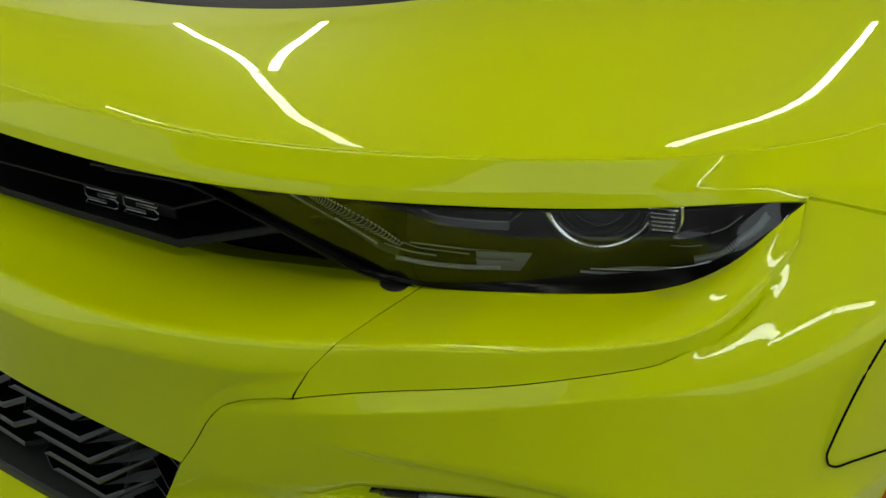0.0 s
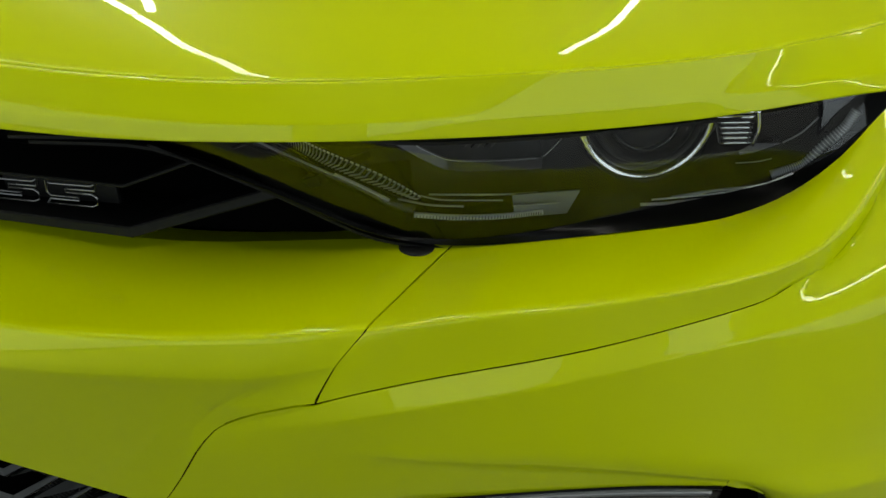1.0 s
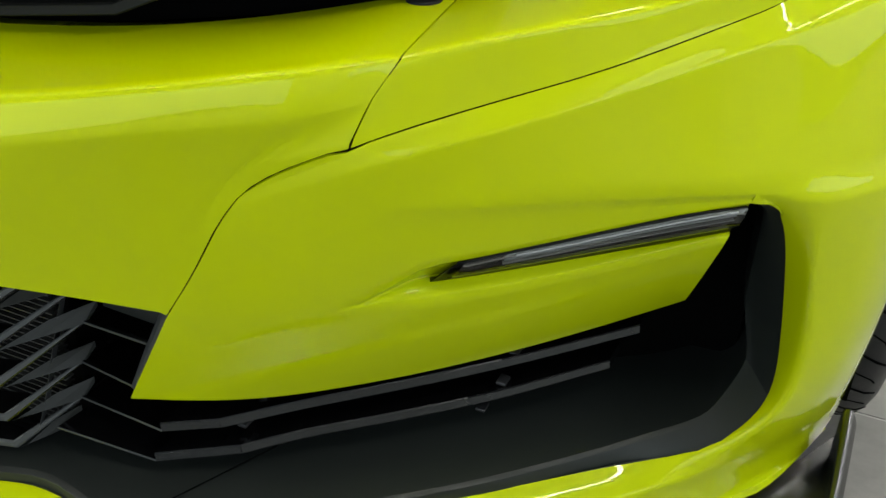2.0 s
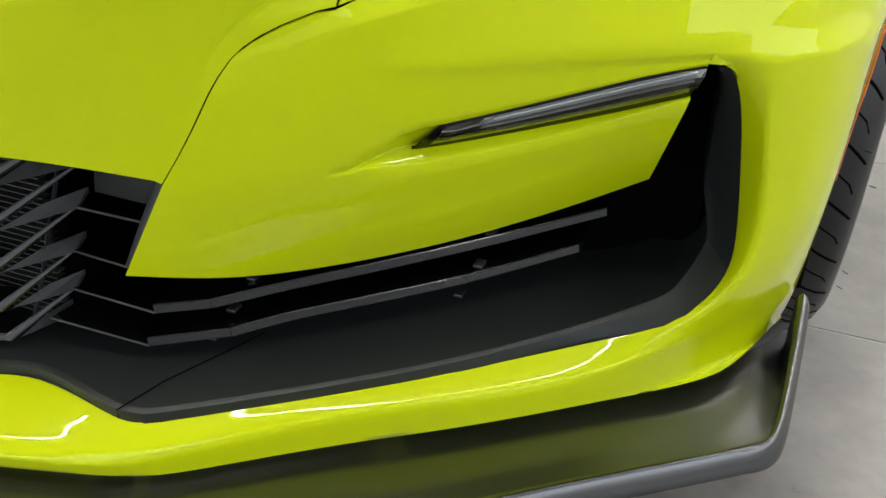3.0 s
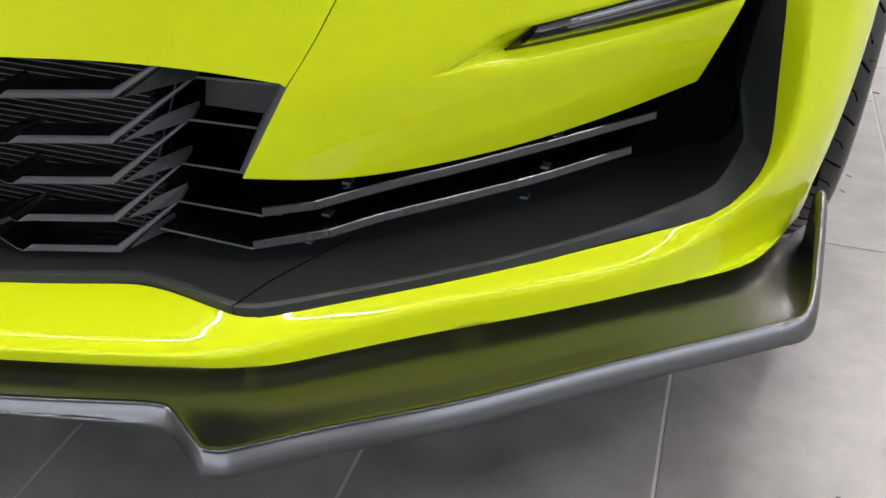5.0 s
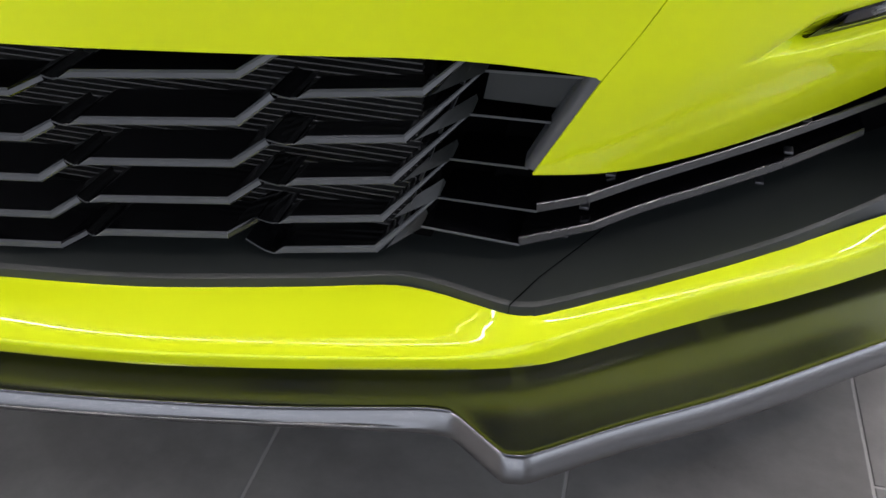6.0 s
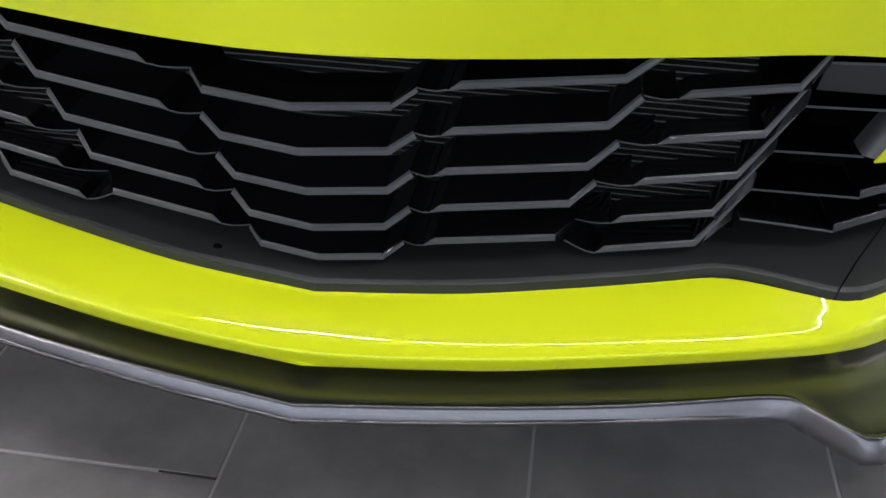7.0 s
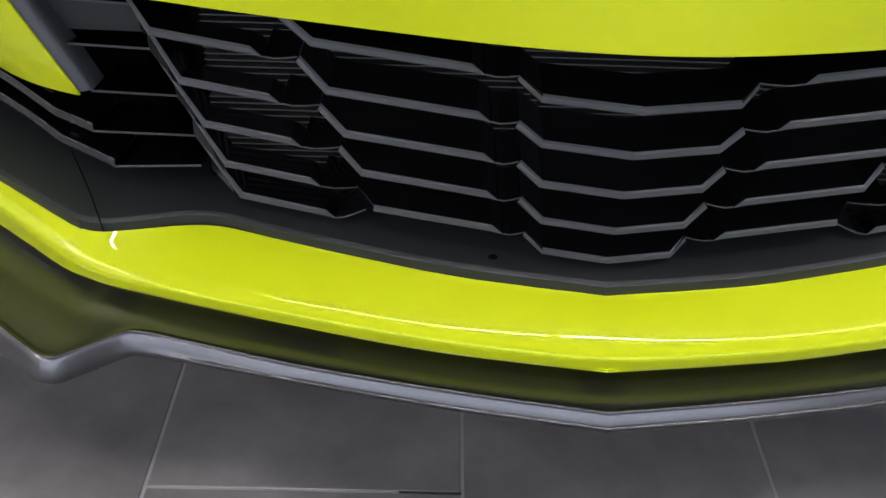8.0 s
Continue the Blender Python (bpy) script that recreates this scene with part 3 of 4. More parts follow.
skin("front_fascia", [face], PAINT, car, "glossy yellow-green nose panel between the grilles")
skin("fascia_edge", [[[p.copy() for p in face[-1][:37]], [p + Vector((0, 0.025, -0.002)) for p in face[-1][:37]]], [[p.copy() for p in face[0]], [p + Vector((0, 0.03, -0.006)) for p in face[0]]]], PAINT, car)
for side in (1, -1):
    skin("headlight_panel", [under if side > 0 else flip(under)], PAINT, car, mirror=False)
bm = bmesh.new()
for mirrored in (False, True):
    for g in (upper_corner, lower_corner, lip_ring, corner_fill, loft([OUT[:11], UNDER_LIP], 6, 1)):
        add_grid(bm, flip(g) if mirrored else g)
for side in (1, -1):
    pick = [v for v in bm.verts if v.co.x * side > 0.0005]
    bmesh.ops.remove_doubles(bm, verts=pick, dist=0.0012)
bmesh.ops.recalc_face_normals(bm, faces=bm.faces)
bumper = part("bumper_cover", bm, PAINT, car, "glossy yellow-green lower bumper cover with front lip", solid=0.0016)

# dark gaps between the body panels
for side in (1, -1):
    for line, inward in GAPS:
        bm = bmesh.new()
        tube(bm, [Vector(((p.x - n.x * 0.0042) * side, p.y - n.y * 0.0042, p.z - n.z * 0.0042)) for p, n in zip(line, inward)], 0.0030, 6)
        part("panel_gap", bm, VOID, car)

# seam of the wing behind the bumper cover
WING = [(0.8925, 0.386, 0.668), (0.8915, 0.372, 0.643), (0.8905, 0.365, 0.619), (0.8895, 0.361, 0.592), (0.8895, 0.359, 0.577), (0.8915, 0.364, 0.566), (0.8945, 0.372, 0.561), (0.8995, 0.39, 0.559), (0.9085, 0.428, 0.553)]
for side in (1, -1):
    bm = bmesh.new()
    tube(bm, [Vector(((p.x - 0.0008) * side, p.y, p.z)) for p in spline(WING, 4)], 0.0009, 6)
    part("panel_gap", bm, VOID, car)

# grey insert round the lower opening
DIRS = [(0, 1)] * 9 + [(-0.45, 0.85), (-0.85, 0.4), (-1, 0.1), (-1, -0.05), (-1, -0.2), (-0.8, -0.5)]


WIDE = [1, 1, 1, 1, 1, 1, 1, 1.1, 1.5, 2.1, 2.8, 3.0, 2.2, 1.2, 0.6]


def inset(amount, back, grow=0.0):
    return [(x + d[0] * amount * (1 + (w - 1) * grow), y + back + (w - 1) * 0.014 * grow, z + d[1] * amount * (1 + (w - 1) * grow)) for (x, y, z), d, w in zip(IN, DIRS, WIDE)]


grey = loft([inset(0.0, 0.001), inset(0.009, 0.001, 1), inset(0.011, 0.005, 1), inset(0.018, 0.06, 0.6), inset(0.024, 0.14, 0.5)], 6, 3)
skin("grille_surround", [[row[:-4] for row in grey]], GREY, car, "matt dark grey plastic surround of the lower grille", weld_at=0, sharp=14)
for side in (1, -1):
    bm = bmesh.new()
    tube(bm, [(0.4260 * side, 0.0512, 0.2405), (0.4265 * side, 0.0502, 0.2495), (0.445 * side, 0.085, 0.2575), (0.468 * side, 0.125, 0.262), (0.490 * side, 0.163, 0.2665)], 0.0006, 5)
    part("panel_gap", bm, VOID, car)

# flattened near-black ball in place of a small hole's shade
bm = bmesh.new()
bmesh.ops.create_icosphere(bm, subdivisions=2, radius=0.0042)
for v in bm.verts:
    v.co = Vector((v.co.x - 0.092, v.co.y * 0.6 + 0.0145, v.co.z * 0.8 + 0.2515))
part("mount_hole", bm, VOID, car)

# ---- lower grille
# the backing sheet is near-black in place of the shade behind the bars
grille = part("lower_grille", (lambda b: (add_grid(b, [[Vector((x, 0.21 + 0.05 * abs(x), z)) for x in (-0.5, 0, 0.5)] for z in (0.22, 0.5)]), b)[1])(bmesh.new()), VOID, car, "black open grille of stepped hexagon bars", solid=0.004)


def on_grille(x, z, back=0.0):
    a = abs(x)
    return Vector((x, -0.0054 + 0.2028 * a + 0.0919 * a * a - 0.2917 * (z - 0.28) + back, z))


W = 0.0068
C_ROWS = [(0.0531, 0.2575), (0.0569, 0.2936), (0.0618, 0.3342), (0.0648, 0.375), (0.0695, 0.4172)]
C_TOPS = [(0.0652, 0.0287, 0.2683), (0.0729, 0.0167, 0.3095), (0.077, 0.0034, 0.3505), (0.0809, -0.0075, 0.3899), (0.0824, -0.0111, 0.4281)]
B_ROWS = [(0.0854, 0.192, 0.2755, 0.2772), (0.0919, 0.2009, 0.3143, 0.3168), (0.0963, 0.2116, 0.3538, 0.3566), (0.1022, 0.2228, 0.3938, 0.3972), (0.1086, 0.2304, 0.4354, 0.4395)]
B_TOPS = [(0.2052, 0.0637, 0.2853), (0.2179, 0.0478, 0.3326), (0.231, 0.0376, 0.3752), (0.2433, 0.0247, 0.4208), (0.256, 0.015, 0.462)]
D_ROWS = [(0.2249, 0.3094, 0.2609, 0.2645), (0.2349, 0.3177, 0.2974, 0.301), (0.2467, 0.3287, 0.3395, 0.3432), (0.2593, 0.3402, 0.3818, 0.3852), (0.2677, 0.3552, 0.4246, 0.4285)]
NODES = [(0.343, 0.0846, 0.2875), (0.351, 0.106, 0.3045), (0.361, 0.104, 0.3435), (0.376, 0.0985, 0.388), (0.386, 0.098, 0.426), (0.402, 0.092, 0.466)]


def climb(p, side):
    """Lower corner of a bar's raised end."""
    return Vector(((p[0] + 0.003) * side, p[1], p[2] - 0.005))


def link_line(a, b):
    """A thin edge that drops from a raised end to the next bar."""
    return [a, a.lerp(b, 0.35) + Vector((0, 0, -0.0012)), a.lerp(b, 0.7) + Vector((0, 0, -0.0016)), b]


for k, (x, z) in enumerate(C_ROWS):
    pts = [climb(C_TOPS[k], -1), on_grille(-x, z), on_grille(0, z), on_grille(x, z), climb(C_TOPS[k], 1)]
    bar_part("grille_bar", sweep_bar(pts, W, 0.055), grille, BAR)
for side in (1, -1):
    for k, (xi, xo, z, zo) in enumerate(B_ROWS):
        start = on_grille(side * xi, z)
        pts = [start, on_grille(side * (xi + 0.009), z + 0.0002), on_grille(side * xo, zo), climb(B_TOPS[k], side)]
        bar_part("grille_bar", sweep_bar(pts, (0.0008, W, W, W), 0.055), grille, BAR)
        bar_part("grille_link", sweep_bar(link_line(climb(C_TOPS[k], side) + Vector((-0.002 * side, 0, 0.004)), start), 0.0014, 0.05, 0.0003), grille, BAR)
    for k, (xi, xo, z, zo) in enumerate(D_ROWS):
        start, end, up = on_grille(side * xi, z), on_grille(side * xo, zo), NODES[k + 1]
        pts = [start, on_grille(side * (xi + 0.009), z + 0.0002), end, Vector((up[0] * side, up[1], up[2]))]
        bar_part("grille_bar", sweep_bar(pts, (0.0008, W, W, 0.0024), 0.03), grille, BAR)
        prev = climb(B_TOPS[k - 1], side) + Vector((-0.002 * side, 0, 0.004)) if k else on_grille(side * 0.199, 0.2685, 0.012)
        bar_part("grille_link", sweep_bar(link_line(prev, start), 0.0014, 0.05, 0.0003), grille, BAR)
        # sloping blade from the bar's end to the slat behind it
        a, b = end + Vector((0.002 * side, 0.003, 0.0005)), Vector((NODES[k][0] * side, NODES[k][1], NODES[k][2])) if k else Vector((0.338 * side, 0.100, 0.276))
        rise = 0.020 if k == 4 else 0.0125
        facet = bmesh.new()
        top = [a + Vector((0.004 * side, 0.003, 0.0022)), a.lerp(b, 0.5) + Vector((0.002 * side, 0.010, 0.8 * rise)), b + Vector((0.002 * side, 0.014, rise)), b + Vector((0.004 * side, 0.012, rise * 0.75))]
        add_grid(facet, [[a, a.lerp(b, 0.5), b, b + Vector((0.001 * side, 0.002, 0))], top])
        part("grille_facet", facet, FACET, grille, smooth=False, solid=0.001)
    # outer slats of the side sections
    slats = [(NODES[0], (0.424, 0.099, 0.275)), (NODES[1], (0.436, 0.097, 0.311)), (NODES[2], (0.427, 0.088, 0.354)), (NODES[3], (0.441, 0.093, 0.393)), (NODES[4], (0.461, 0.0925, 0.4325))]
    for a, b in slats:
        bar_part("grille_slat", sweep_bar([(a[0] * side, a[1], a[2]), (b[0] * side, b[1], b[2])], 0.0022, 0.07, 0.0004, lean=-0.12), grille, BAR)
    post = [(0.321, 0.085, 0.275), (0.339, 0.087, 0.322), (0.352, 0.088, 0.362), (0.369, 0.088, 0.409), (0.383, 0.088, 0.447)]
    blade = bmesh.new()
    add_grid(blade, [[Vector((p[0] * side, p[1] - 0.0012, p[2])) for p in post], [Vector(((p[0] - 0.0028) * side, p[1] + 0.0078, p[2] + 0.0005)) for p in post]])
    part("grille_post", blade, BAR, grille, solid=0.0003)
    panel = bmesh.new()
    add_grid(panel, loft([[(0.384 * side, 0.113, 0.398), (0.447 * side, 0.108, 0.401)], [(0.388 * side, 0.112, 0.424), (0.465 * side, 0.107, 0.427)]], 2, 2))
    part("side_panel", panel, GREY, grille, "dark grey panel at the grille's end", solid=0.002)
    # long slats through the air opening
    for pts, end in ((((0.424, 0.099, 0.275), (0.482, 0.130, 0.2815), (0.5175, 0.157, 0.289), (0.578, 0.199, 0.2985), (0.6364, 0.244, 0.3064), (0.7125, 0.315, 0.3165)), 0), (((0.436, 0.097, 0.311), (0.475, 0.117, 0.3145), (0.5216, 0.153, 0.3225), (0.58, 0.196, 0.331), (0.645, 0.245, 0.3415), (0.730, 0.325, 0.351)), 1)):
        fine = [Vector((p.x * side, p.y, p.z)) for p in spline(pts[1:], 5)]
        first = [Vector((p[0] * side, p[1], p[2])) for p in pts[:2]]
        first[1] = first[0].lerp(first[1], 0.985)
        bar_part("opening_slat", sweep_bar(first, 0.0085, 0.06, 0.001, lean=-0.05), grille, SLAT)
        bar_part("opening_slat", sweep_bar(fine, 0.0085, 0.06, 0.001, lean=-0.05), grille, SLAT)
    # frame strip beside the corner panel
    strip = bmesh.new()
    add_grid(strip, loft([[(0.437 * side, 0.081, 0.357), (0.457 * side, 0.081, 0.40), (0.478 * side, 0.082, 0.441)], [(0.425 * side, 0.087, 0.357), (0.445 * side, 0.087, 0.40), (0.464 * side, 0.087, 0.4375)], [(0.423 * side, 0.11, 0.357), (0.443 * side, 0.11, 0.40), (0.462 * side, 0.11, 0.4375)]], 3, 2))
    part("frame_strip", strip, BAR, grille, solid=0.002)
    # near-black sheet that stands for the shade deep in the air opening
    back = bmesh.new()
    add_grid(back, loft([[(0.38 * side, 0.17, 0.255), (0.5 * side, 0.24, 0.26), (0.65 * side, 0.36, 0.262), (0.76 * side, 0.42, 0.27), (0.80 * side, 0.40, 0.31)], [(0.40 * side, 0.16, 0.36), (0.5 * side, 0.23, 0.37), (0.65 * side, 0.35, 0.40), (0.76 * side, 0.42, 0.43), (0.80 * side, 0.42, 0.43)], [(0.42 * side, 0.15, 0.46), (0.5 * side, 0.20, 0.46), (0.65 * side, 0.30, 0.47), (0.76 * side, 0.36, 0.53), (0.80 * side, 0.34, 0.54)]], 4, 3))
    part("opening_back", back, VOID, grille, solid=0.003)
    # small clips on the slats
    for c in ((0.65, 0.255, 0.35), (0.641, 0.255, 0.318), (0.623, 0.26, 0.281), (0.489, 0.15, 0.326), (0.471, 0.145, 0.294), (0.457, 0.135, 0.269)):
        clip = bmesh.new()
        box(clip, (c[0] * side - 0.004, c[1], c[2] - 0.002), (c[0] * side + 0.004, c[1] + 0.012, c[2] + 0.001), 0.0006)
        part("clip", clip, DARK_METAL, grille, "small grey plastic clip")

# sheet added above the grille so no light leaks onto the bars
skin("grille_light_block", [loft([moved(F_BOT[:7], 0, 0.022, 0.003), [(x, 0.23, 0.475) for x, y, z in F_BOT[:7]]], 3, 2)], VOID, car, "black sheet added over the grille to block light")
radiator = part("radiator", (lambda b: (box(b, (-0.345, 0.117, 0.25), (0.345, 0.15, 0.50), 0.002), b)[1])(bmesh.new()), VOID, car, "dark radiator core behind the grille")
for k in range(38):
    fin = bmesh.new()
    z = 0.27 + k * 0.0056
    box(fin, (-0.335, 0.108, z), (0.335, 0.117, z + 0.0012))
    part("cooling_fin", fin, FIN, radiator, smooth=False)

# ---- splitter
EDGE = [(0, -0.093), (0.13, -0.073), (0.26, -0.047), (0.378, -0.017), (0.395, -0.016), (0.446, -0.052), (0.460, -0.050), (0.53, 0.003), (0.615, 0.063), (0.755, 0.178), (0.888, 0.284), (0.905, 0.302)]
ROOT = [(0, -0.04), (0.13, -0.02), (0.26, 0.005), (0.36, 0.03), (0.40, 0.04), (0.43, 0.05), (0.46, 0.066), (0.56, 0.145), (0.65, 0.225), (0.75, 0.305), (0.86, 0.42), (0.905, 0.5)]


def split_row(t, z, out=0.0):
    rows = []
    for (ex, ey), (rx, ry) in zip(EDGE, ROOT):
        x = ex * t + rx * (1 - t)
        dip = 0.008 * min(1.0, max(0.0, (x - 0.72) / 0.15)) ** 1.5 if t < 0.96 and z > 0.17 else 0.0
        if t < 0.2 and z > 0.17:
            dip += (0.0085 if t < 0.05 else 0.0005) * ease((x - 0.72) / 0.12)
        slim = 1 - ease((x - 0.28) / 0.14)
        dip += slim * (-0.0065 if z < 0.17 and t > 0.9 else 0.002 if t > 0.94 else 0.0)
        rows.append((x + out * 0.35 * min(1, ex * 3), ey * t + ry * (1 - t) - out, z - dip))
    return rows


spl_rows = [split_row(0.0, 0.196), split_row(0.1, 0.1865), split_row(0.5, 0.1832), split_row(0.88, 0.1812), split_row(0.945, 0.1822), split_row(0.985, 0.1848), split_row(1.0, 0.1850, -0.0045), split_row(1.0, 0.1838, -0.0022), split_row(1.0, 0.1785, 0.0010), split_row(1.0, 0.1718, 0.0038), split_row(1.0, 0.1662, 0.0052), split_row(1.0, 0.1622, 0.0050), split_row(1.0, 0.1595, 0.003), split_row(0.97, 0.1575), split_row(0.2, 0.162)]
splitter = skin("splitter", [loft(spl_rows, 5, 2)], SPLIT, car, "satin black front splitter lip with end fences", solid=0.0, weld_at=0)
# fences: the front rim turns the corner and climbs along the splitter's end
TURN = [(0.8705, 0.2716, 0.62, -0.78, 0.1834, 0.1612), (0.888, 0.2838, 0.64, -0.77, 0.185, 0.1593), (0.898, 0.2935, 0.78, -0.62, 0.1855, 0.1595), (0.9042, 0.306, 0.93, -0.37, 0.188, 0.160), (0.9072, 0.325, 0.99, -0.14, 0.194, 0.1605), (0.9083, 0.36, 1, -0.02, 0.208, 0.160), (0.9083, 0.40, 1, 0, 0.226, 0.159), (0.907, 0.446, 1, 0, 0.248, 0.158), (0.906, 0.462, 1, 0, 0.238, 0.157)]


def fence_row(out, top=None, foot=None):
    """A line along the fence: out from its middle, below its top edge or above its foot."""
    return [(x + ox * out, y + oy * out, zt - top if top is not None else zb + foot) for x, y, ox, oy, zt, zb in TURN]


fence = loft([fence_row(-0.0070, foot=0.010), fence_row(-0.0072, top=0.0045), fence_row(-0.0060, top=0.0010), fence_row(-0.0035, top=-0.0003), fence_row(-0.0008, top=0.0012), fence_row(0.0022, top=0.0065), fence_row(0.0048, top=0.0135), fence_row(0.0061, foot=0.0062), fence_row(0.0056, foot=0.0022), fence_row(0.0030, foot=0.0), fence_row(-0.0050, foot=0.001), fence_row(-0.0070, foot=0.010)], 5, 3)
for side in (1, -1):
    bm = bmesh.new()
    add_grid(bm, fence if side > 0 else flip(fence))
    weld(bm, 0.0001)
    part("end_fence", bm, SPLIT, splitter, "upright fence at the splitter's end")

# ---- corner light strips
def light_line(t, out, sink=0.55):
    """A line along the corner light's window, t from its roof to its floor."""
    line = []
    for i in range(29):
        c = 2.17 + (4.985 - 2.17) * i / 28
        roof, floor_f, rim, deep = scoop(c)
        t_here = max(t, 0.1 * ease((i - 20) / 8)) if t < 0.1 else t
        slant = c + 0.12 * (1 - t) * max(0.0, 1 - i / 6)
        line.append(corner_point(slant, roof + (floor_f - roof) * t_here, deep * (0.1 + sink * t)) + Vector((0.35 * out, -out, 0)))
    return line


for side in (1, -1):
    s = lambda g: g if side > 0 else flip(g)
    bm = bmesh.new()
    add_grid(bm, s([light_line(-0.06, 0.0006), light_line(-0.02, 0.003), light_line(0.5, 0.0025), light_line(1.0, 0.003), light_line(1.04, 0.0015), light_line(1.06, 0.0004, 0.9)]))
    lamp = part("corner_light", bm, BORDER, car, "slim clear corner running light in black bezel", solid=0.001, offset=0.0)
    bm = bmesh.new()
    add_grid(bm, s([light_line(0.06, 0.004)[1:], light_line(0.3, 0.0075)[1:], light_line(0.6, 0.008)[1:], light_line(0.8, 0.0045)[1:]]))
    part("lens", bm, CLEAR, lamp, "clear plastic lens", solid=0.001)
    # pale strip added behind the guides so the down-facing lens looks lighter
    bm = bmesh.new()
    add_grid(bm, s([light_line(0.08, 0.0038)[5:], light_line(0.4, 0.0036)[5:], light_line(0.72, 0.0038)[5:]]))
    part("reflector", bm, ROD, lamp, "pale backing strip that brightens the lens")
    for f, rad, first in ((0.15, 0.0013, 6), (0.24, 0.0017, 5), (0.36, 0.0023, 5), (0.47, 0.0014, 5), (0.57, 0.002, 6), (0.67, 0.0012, 7)):
        bm = bmesh.new()
        tube(bm, [Vector((p.x * side, p.y, p.z)) for p in light_line(f, 0.0048)[first:-1]], rad, 8)
        part("light_guide", bm, GUIDE, lamp, "frosted light guide")

# ---- headlights
LT = [(0.40, 0.068, 0.7), (0.47, 0.098, 0.709), (0.52, 0.135, 0.7095), (0.557, 0.164, 0.711), (0.60, 0.194, 0.7095), (0.65, 0.250, 0.708), (0.70, 0.311, 0.7085), (0.75, 0.362, 0.7145), (0.785, 0.388, 0.728), (0.806, 0.402, 0.736)]
LB = [(0.405, 0.075, 0.697), (0.478, 0.106, 0.703), (0.53, 0.146, 0.675), (0.568, 0.196, 0.635), (0.607, 0.226, 0.629), (0.661, 0.259, 0.641), (0.713, 0.295, 0.653), (0.761, 0.338, 0.6645), (0.79, 0.36, 0.694), (0.81, 0.392, 0.734)]


def hl(u, z, c, side=1):
    """A point inside the headlight: u along the lamp, z up, c towards the lens."""
    return Vector(((0.588 * c + 0.809 * u) * side, -0.809 * c + 0.588 * u, z))


for side in (1, -1):
    s = lambda g: g if side > 0 else flip(g)
    line = lambda pts, c, n=6: spline([hl(u, z, c, side) for u, z in pts], n)

    def rod(name, pts, c, radius, material, label="", sides=8, owner=None):
        bm = bmesh.new()
        tube(bm, line(pts, c), radius, sides)
        return part(name, bm, material, owner or light, label)

    bm = bmesh.new()
    BT = [(x - 0.055, y + 0.065, z) for x, y, z in LT]
    LOW = [(x, y, z - d) for (x, y, z), d in zip(LB, (0, 0, 0, 0, 0.001, 0.003, 0.004, 0.006, 0.006, 0.001))]
    BB = [(x - 0.05, y + 0.055, z - 0.003) for x, y, z in LOW]
    add_grid(bm, s(loft([[(x, y, z - 0.001) for x, y, z in LT], BT, BB, [(x, y + 0.002, z - 0.003) for x, y, z in LOW]], 4, 2)))
    light = part("headlight", bm, BLACK, car, "slim dark headlight with projector and clear lens", solid=0.002)
    # lens: upright, tucked in a little at its foot
    FOOT = [LB[0], (0.474, 0.112, 0.700), (0.527, 0.150, 0.676), (0.565, 0.201, 0.636), (0.604, 0.2225, 0.633), (0.655, 0.2565, 0.6445), (0.7045, 0.3085, 0.6555), (0.7535, 0.3575, 0.667), (0.788, 0.379, 0.6940), LB[9]]
    pane_rows = [between(LT, FOOT, t) for t in (0.0, 0.25, 0.5, 0.75, 1.0)]
    bm = bmesh.new()
    add_grid(bm, s(fair(loft(pane_rows[::-side], 6, 4), 8)))
    part("lens", bm, CLEAR, light, "clear polycarbonate lens")
    # black border along the lens's lower rim
    bm = bmesh.new()
    rim = [(x, y - 0.001, z + 0.001) for x, y, z in LOW[1:]]
    foot = [(x, y, z) for x, y, z in FOOT[1:]]
    add_grid(bm, s(fair(loft([rim, between(rim, foot, 0.5, (0, 0, 0.001)), foot], 6, 3), 8)))
    part("lens_border", bm, BORDER, light, "black painted lens border", solid=0.001)
    # projector: wide chrome ring, black bezel, dark glass
    ax = Vector((0.588 * side, -0.809, 0.05)).normalized()
    m = Matrix.Translation(hl(0.7478, 0.692, 0.112, side)) @ ax.to_track_quat("X", "Z").to_matrix().to_4x4()
    bm = bmesh.new()
    lathe(bm, [(0.046, -0.012), (0.0455, 0.002), (0.0445, 0.004), (0.038, 0.0), (0.0345, -0.006)], 56, m)
    part("projector_ring", bm, CHROME, light, "bright chrome ring of the projector")
    bm = bmesh.new()
    lathe(bm, [(0.0345, -0.006), (0.031, 0.001), (0.0285, 0.001), (0.0255, -0.006)], 48, m)
    part("projector_bezel", bm, BLACK, light)
    bm = bmesh.new()
    lathe(bm, [(0.0258, -0.007), (0.0245, 0.0), (0.019, 0.006), (0.010, 0.0095), (0.0, 0.0105)], 40, m)
    weld(bm)
    part("projector_lens", bm, PROJECTOR, light, "dark glass projector lens")
    # ribbed reflector beside the projector
    bm = bmesh.new()
    add_grid(bm, [[hl(0.779, 0.716, 0.143, side), hl(0.803, 0.716, 0.143, side)], [hl(0.786, 0.692, 0.147, side), hl(0.805, 0.6935, 0.147, side)]])
    part("reflector_back", bm, DARK_METAL, light, solid=0.001)
    for k in range(7):
        z = 0.7135 - k * 0.0034
        rod("reflector_rib", [(0.780 + 0.0011 * k, z), (0.804, z + 0.0008)], 0.150, 0.0013, CHROME, sides=6)
    rod("reflector_edge", [(0.8055, 0.716), (0.808, 0.704), (0.8055, 0.692)], 0.150, 0.0016, CHROME)
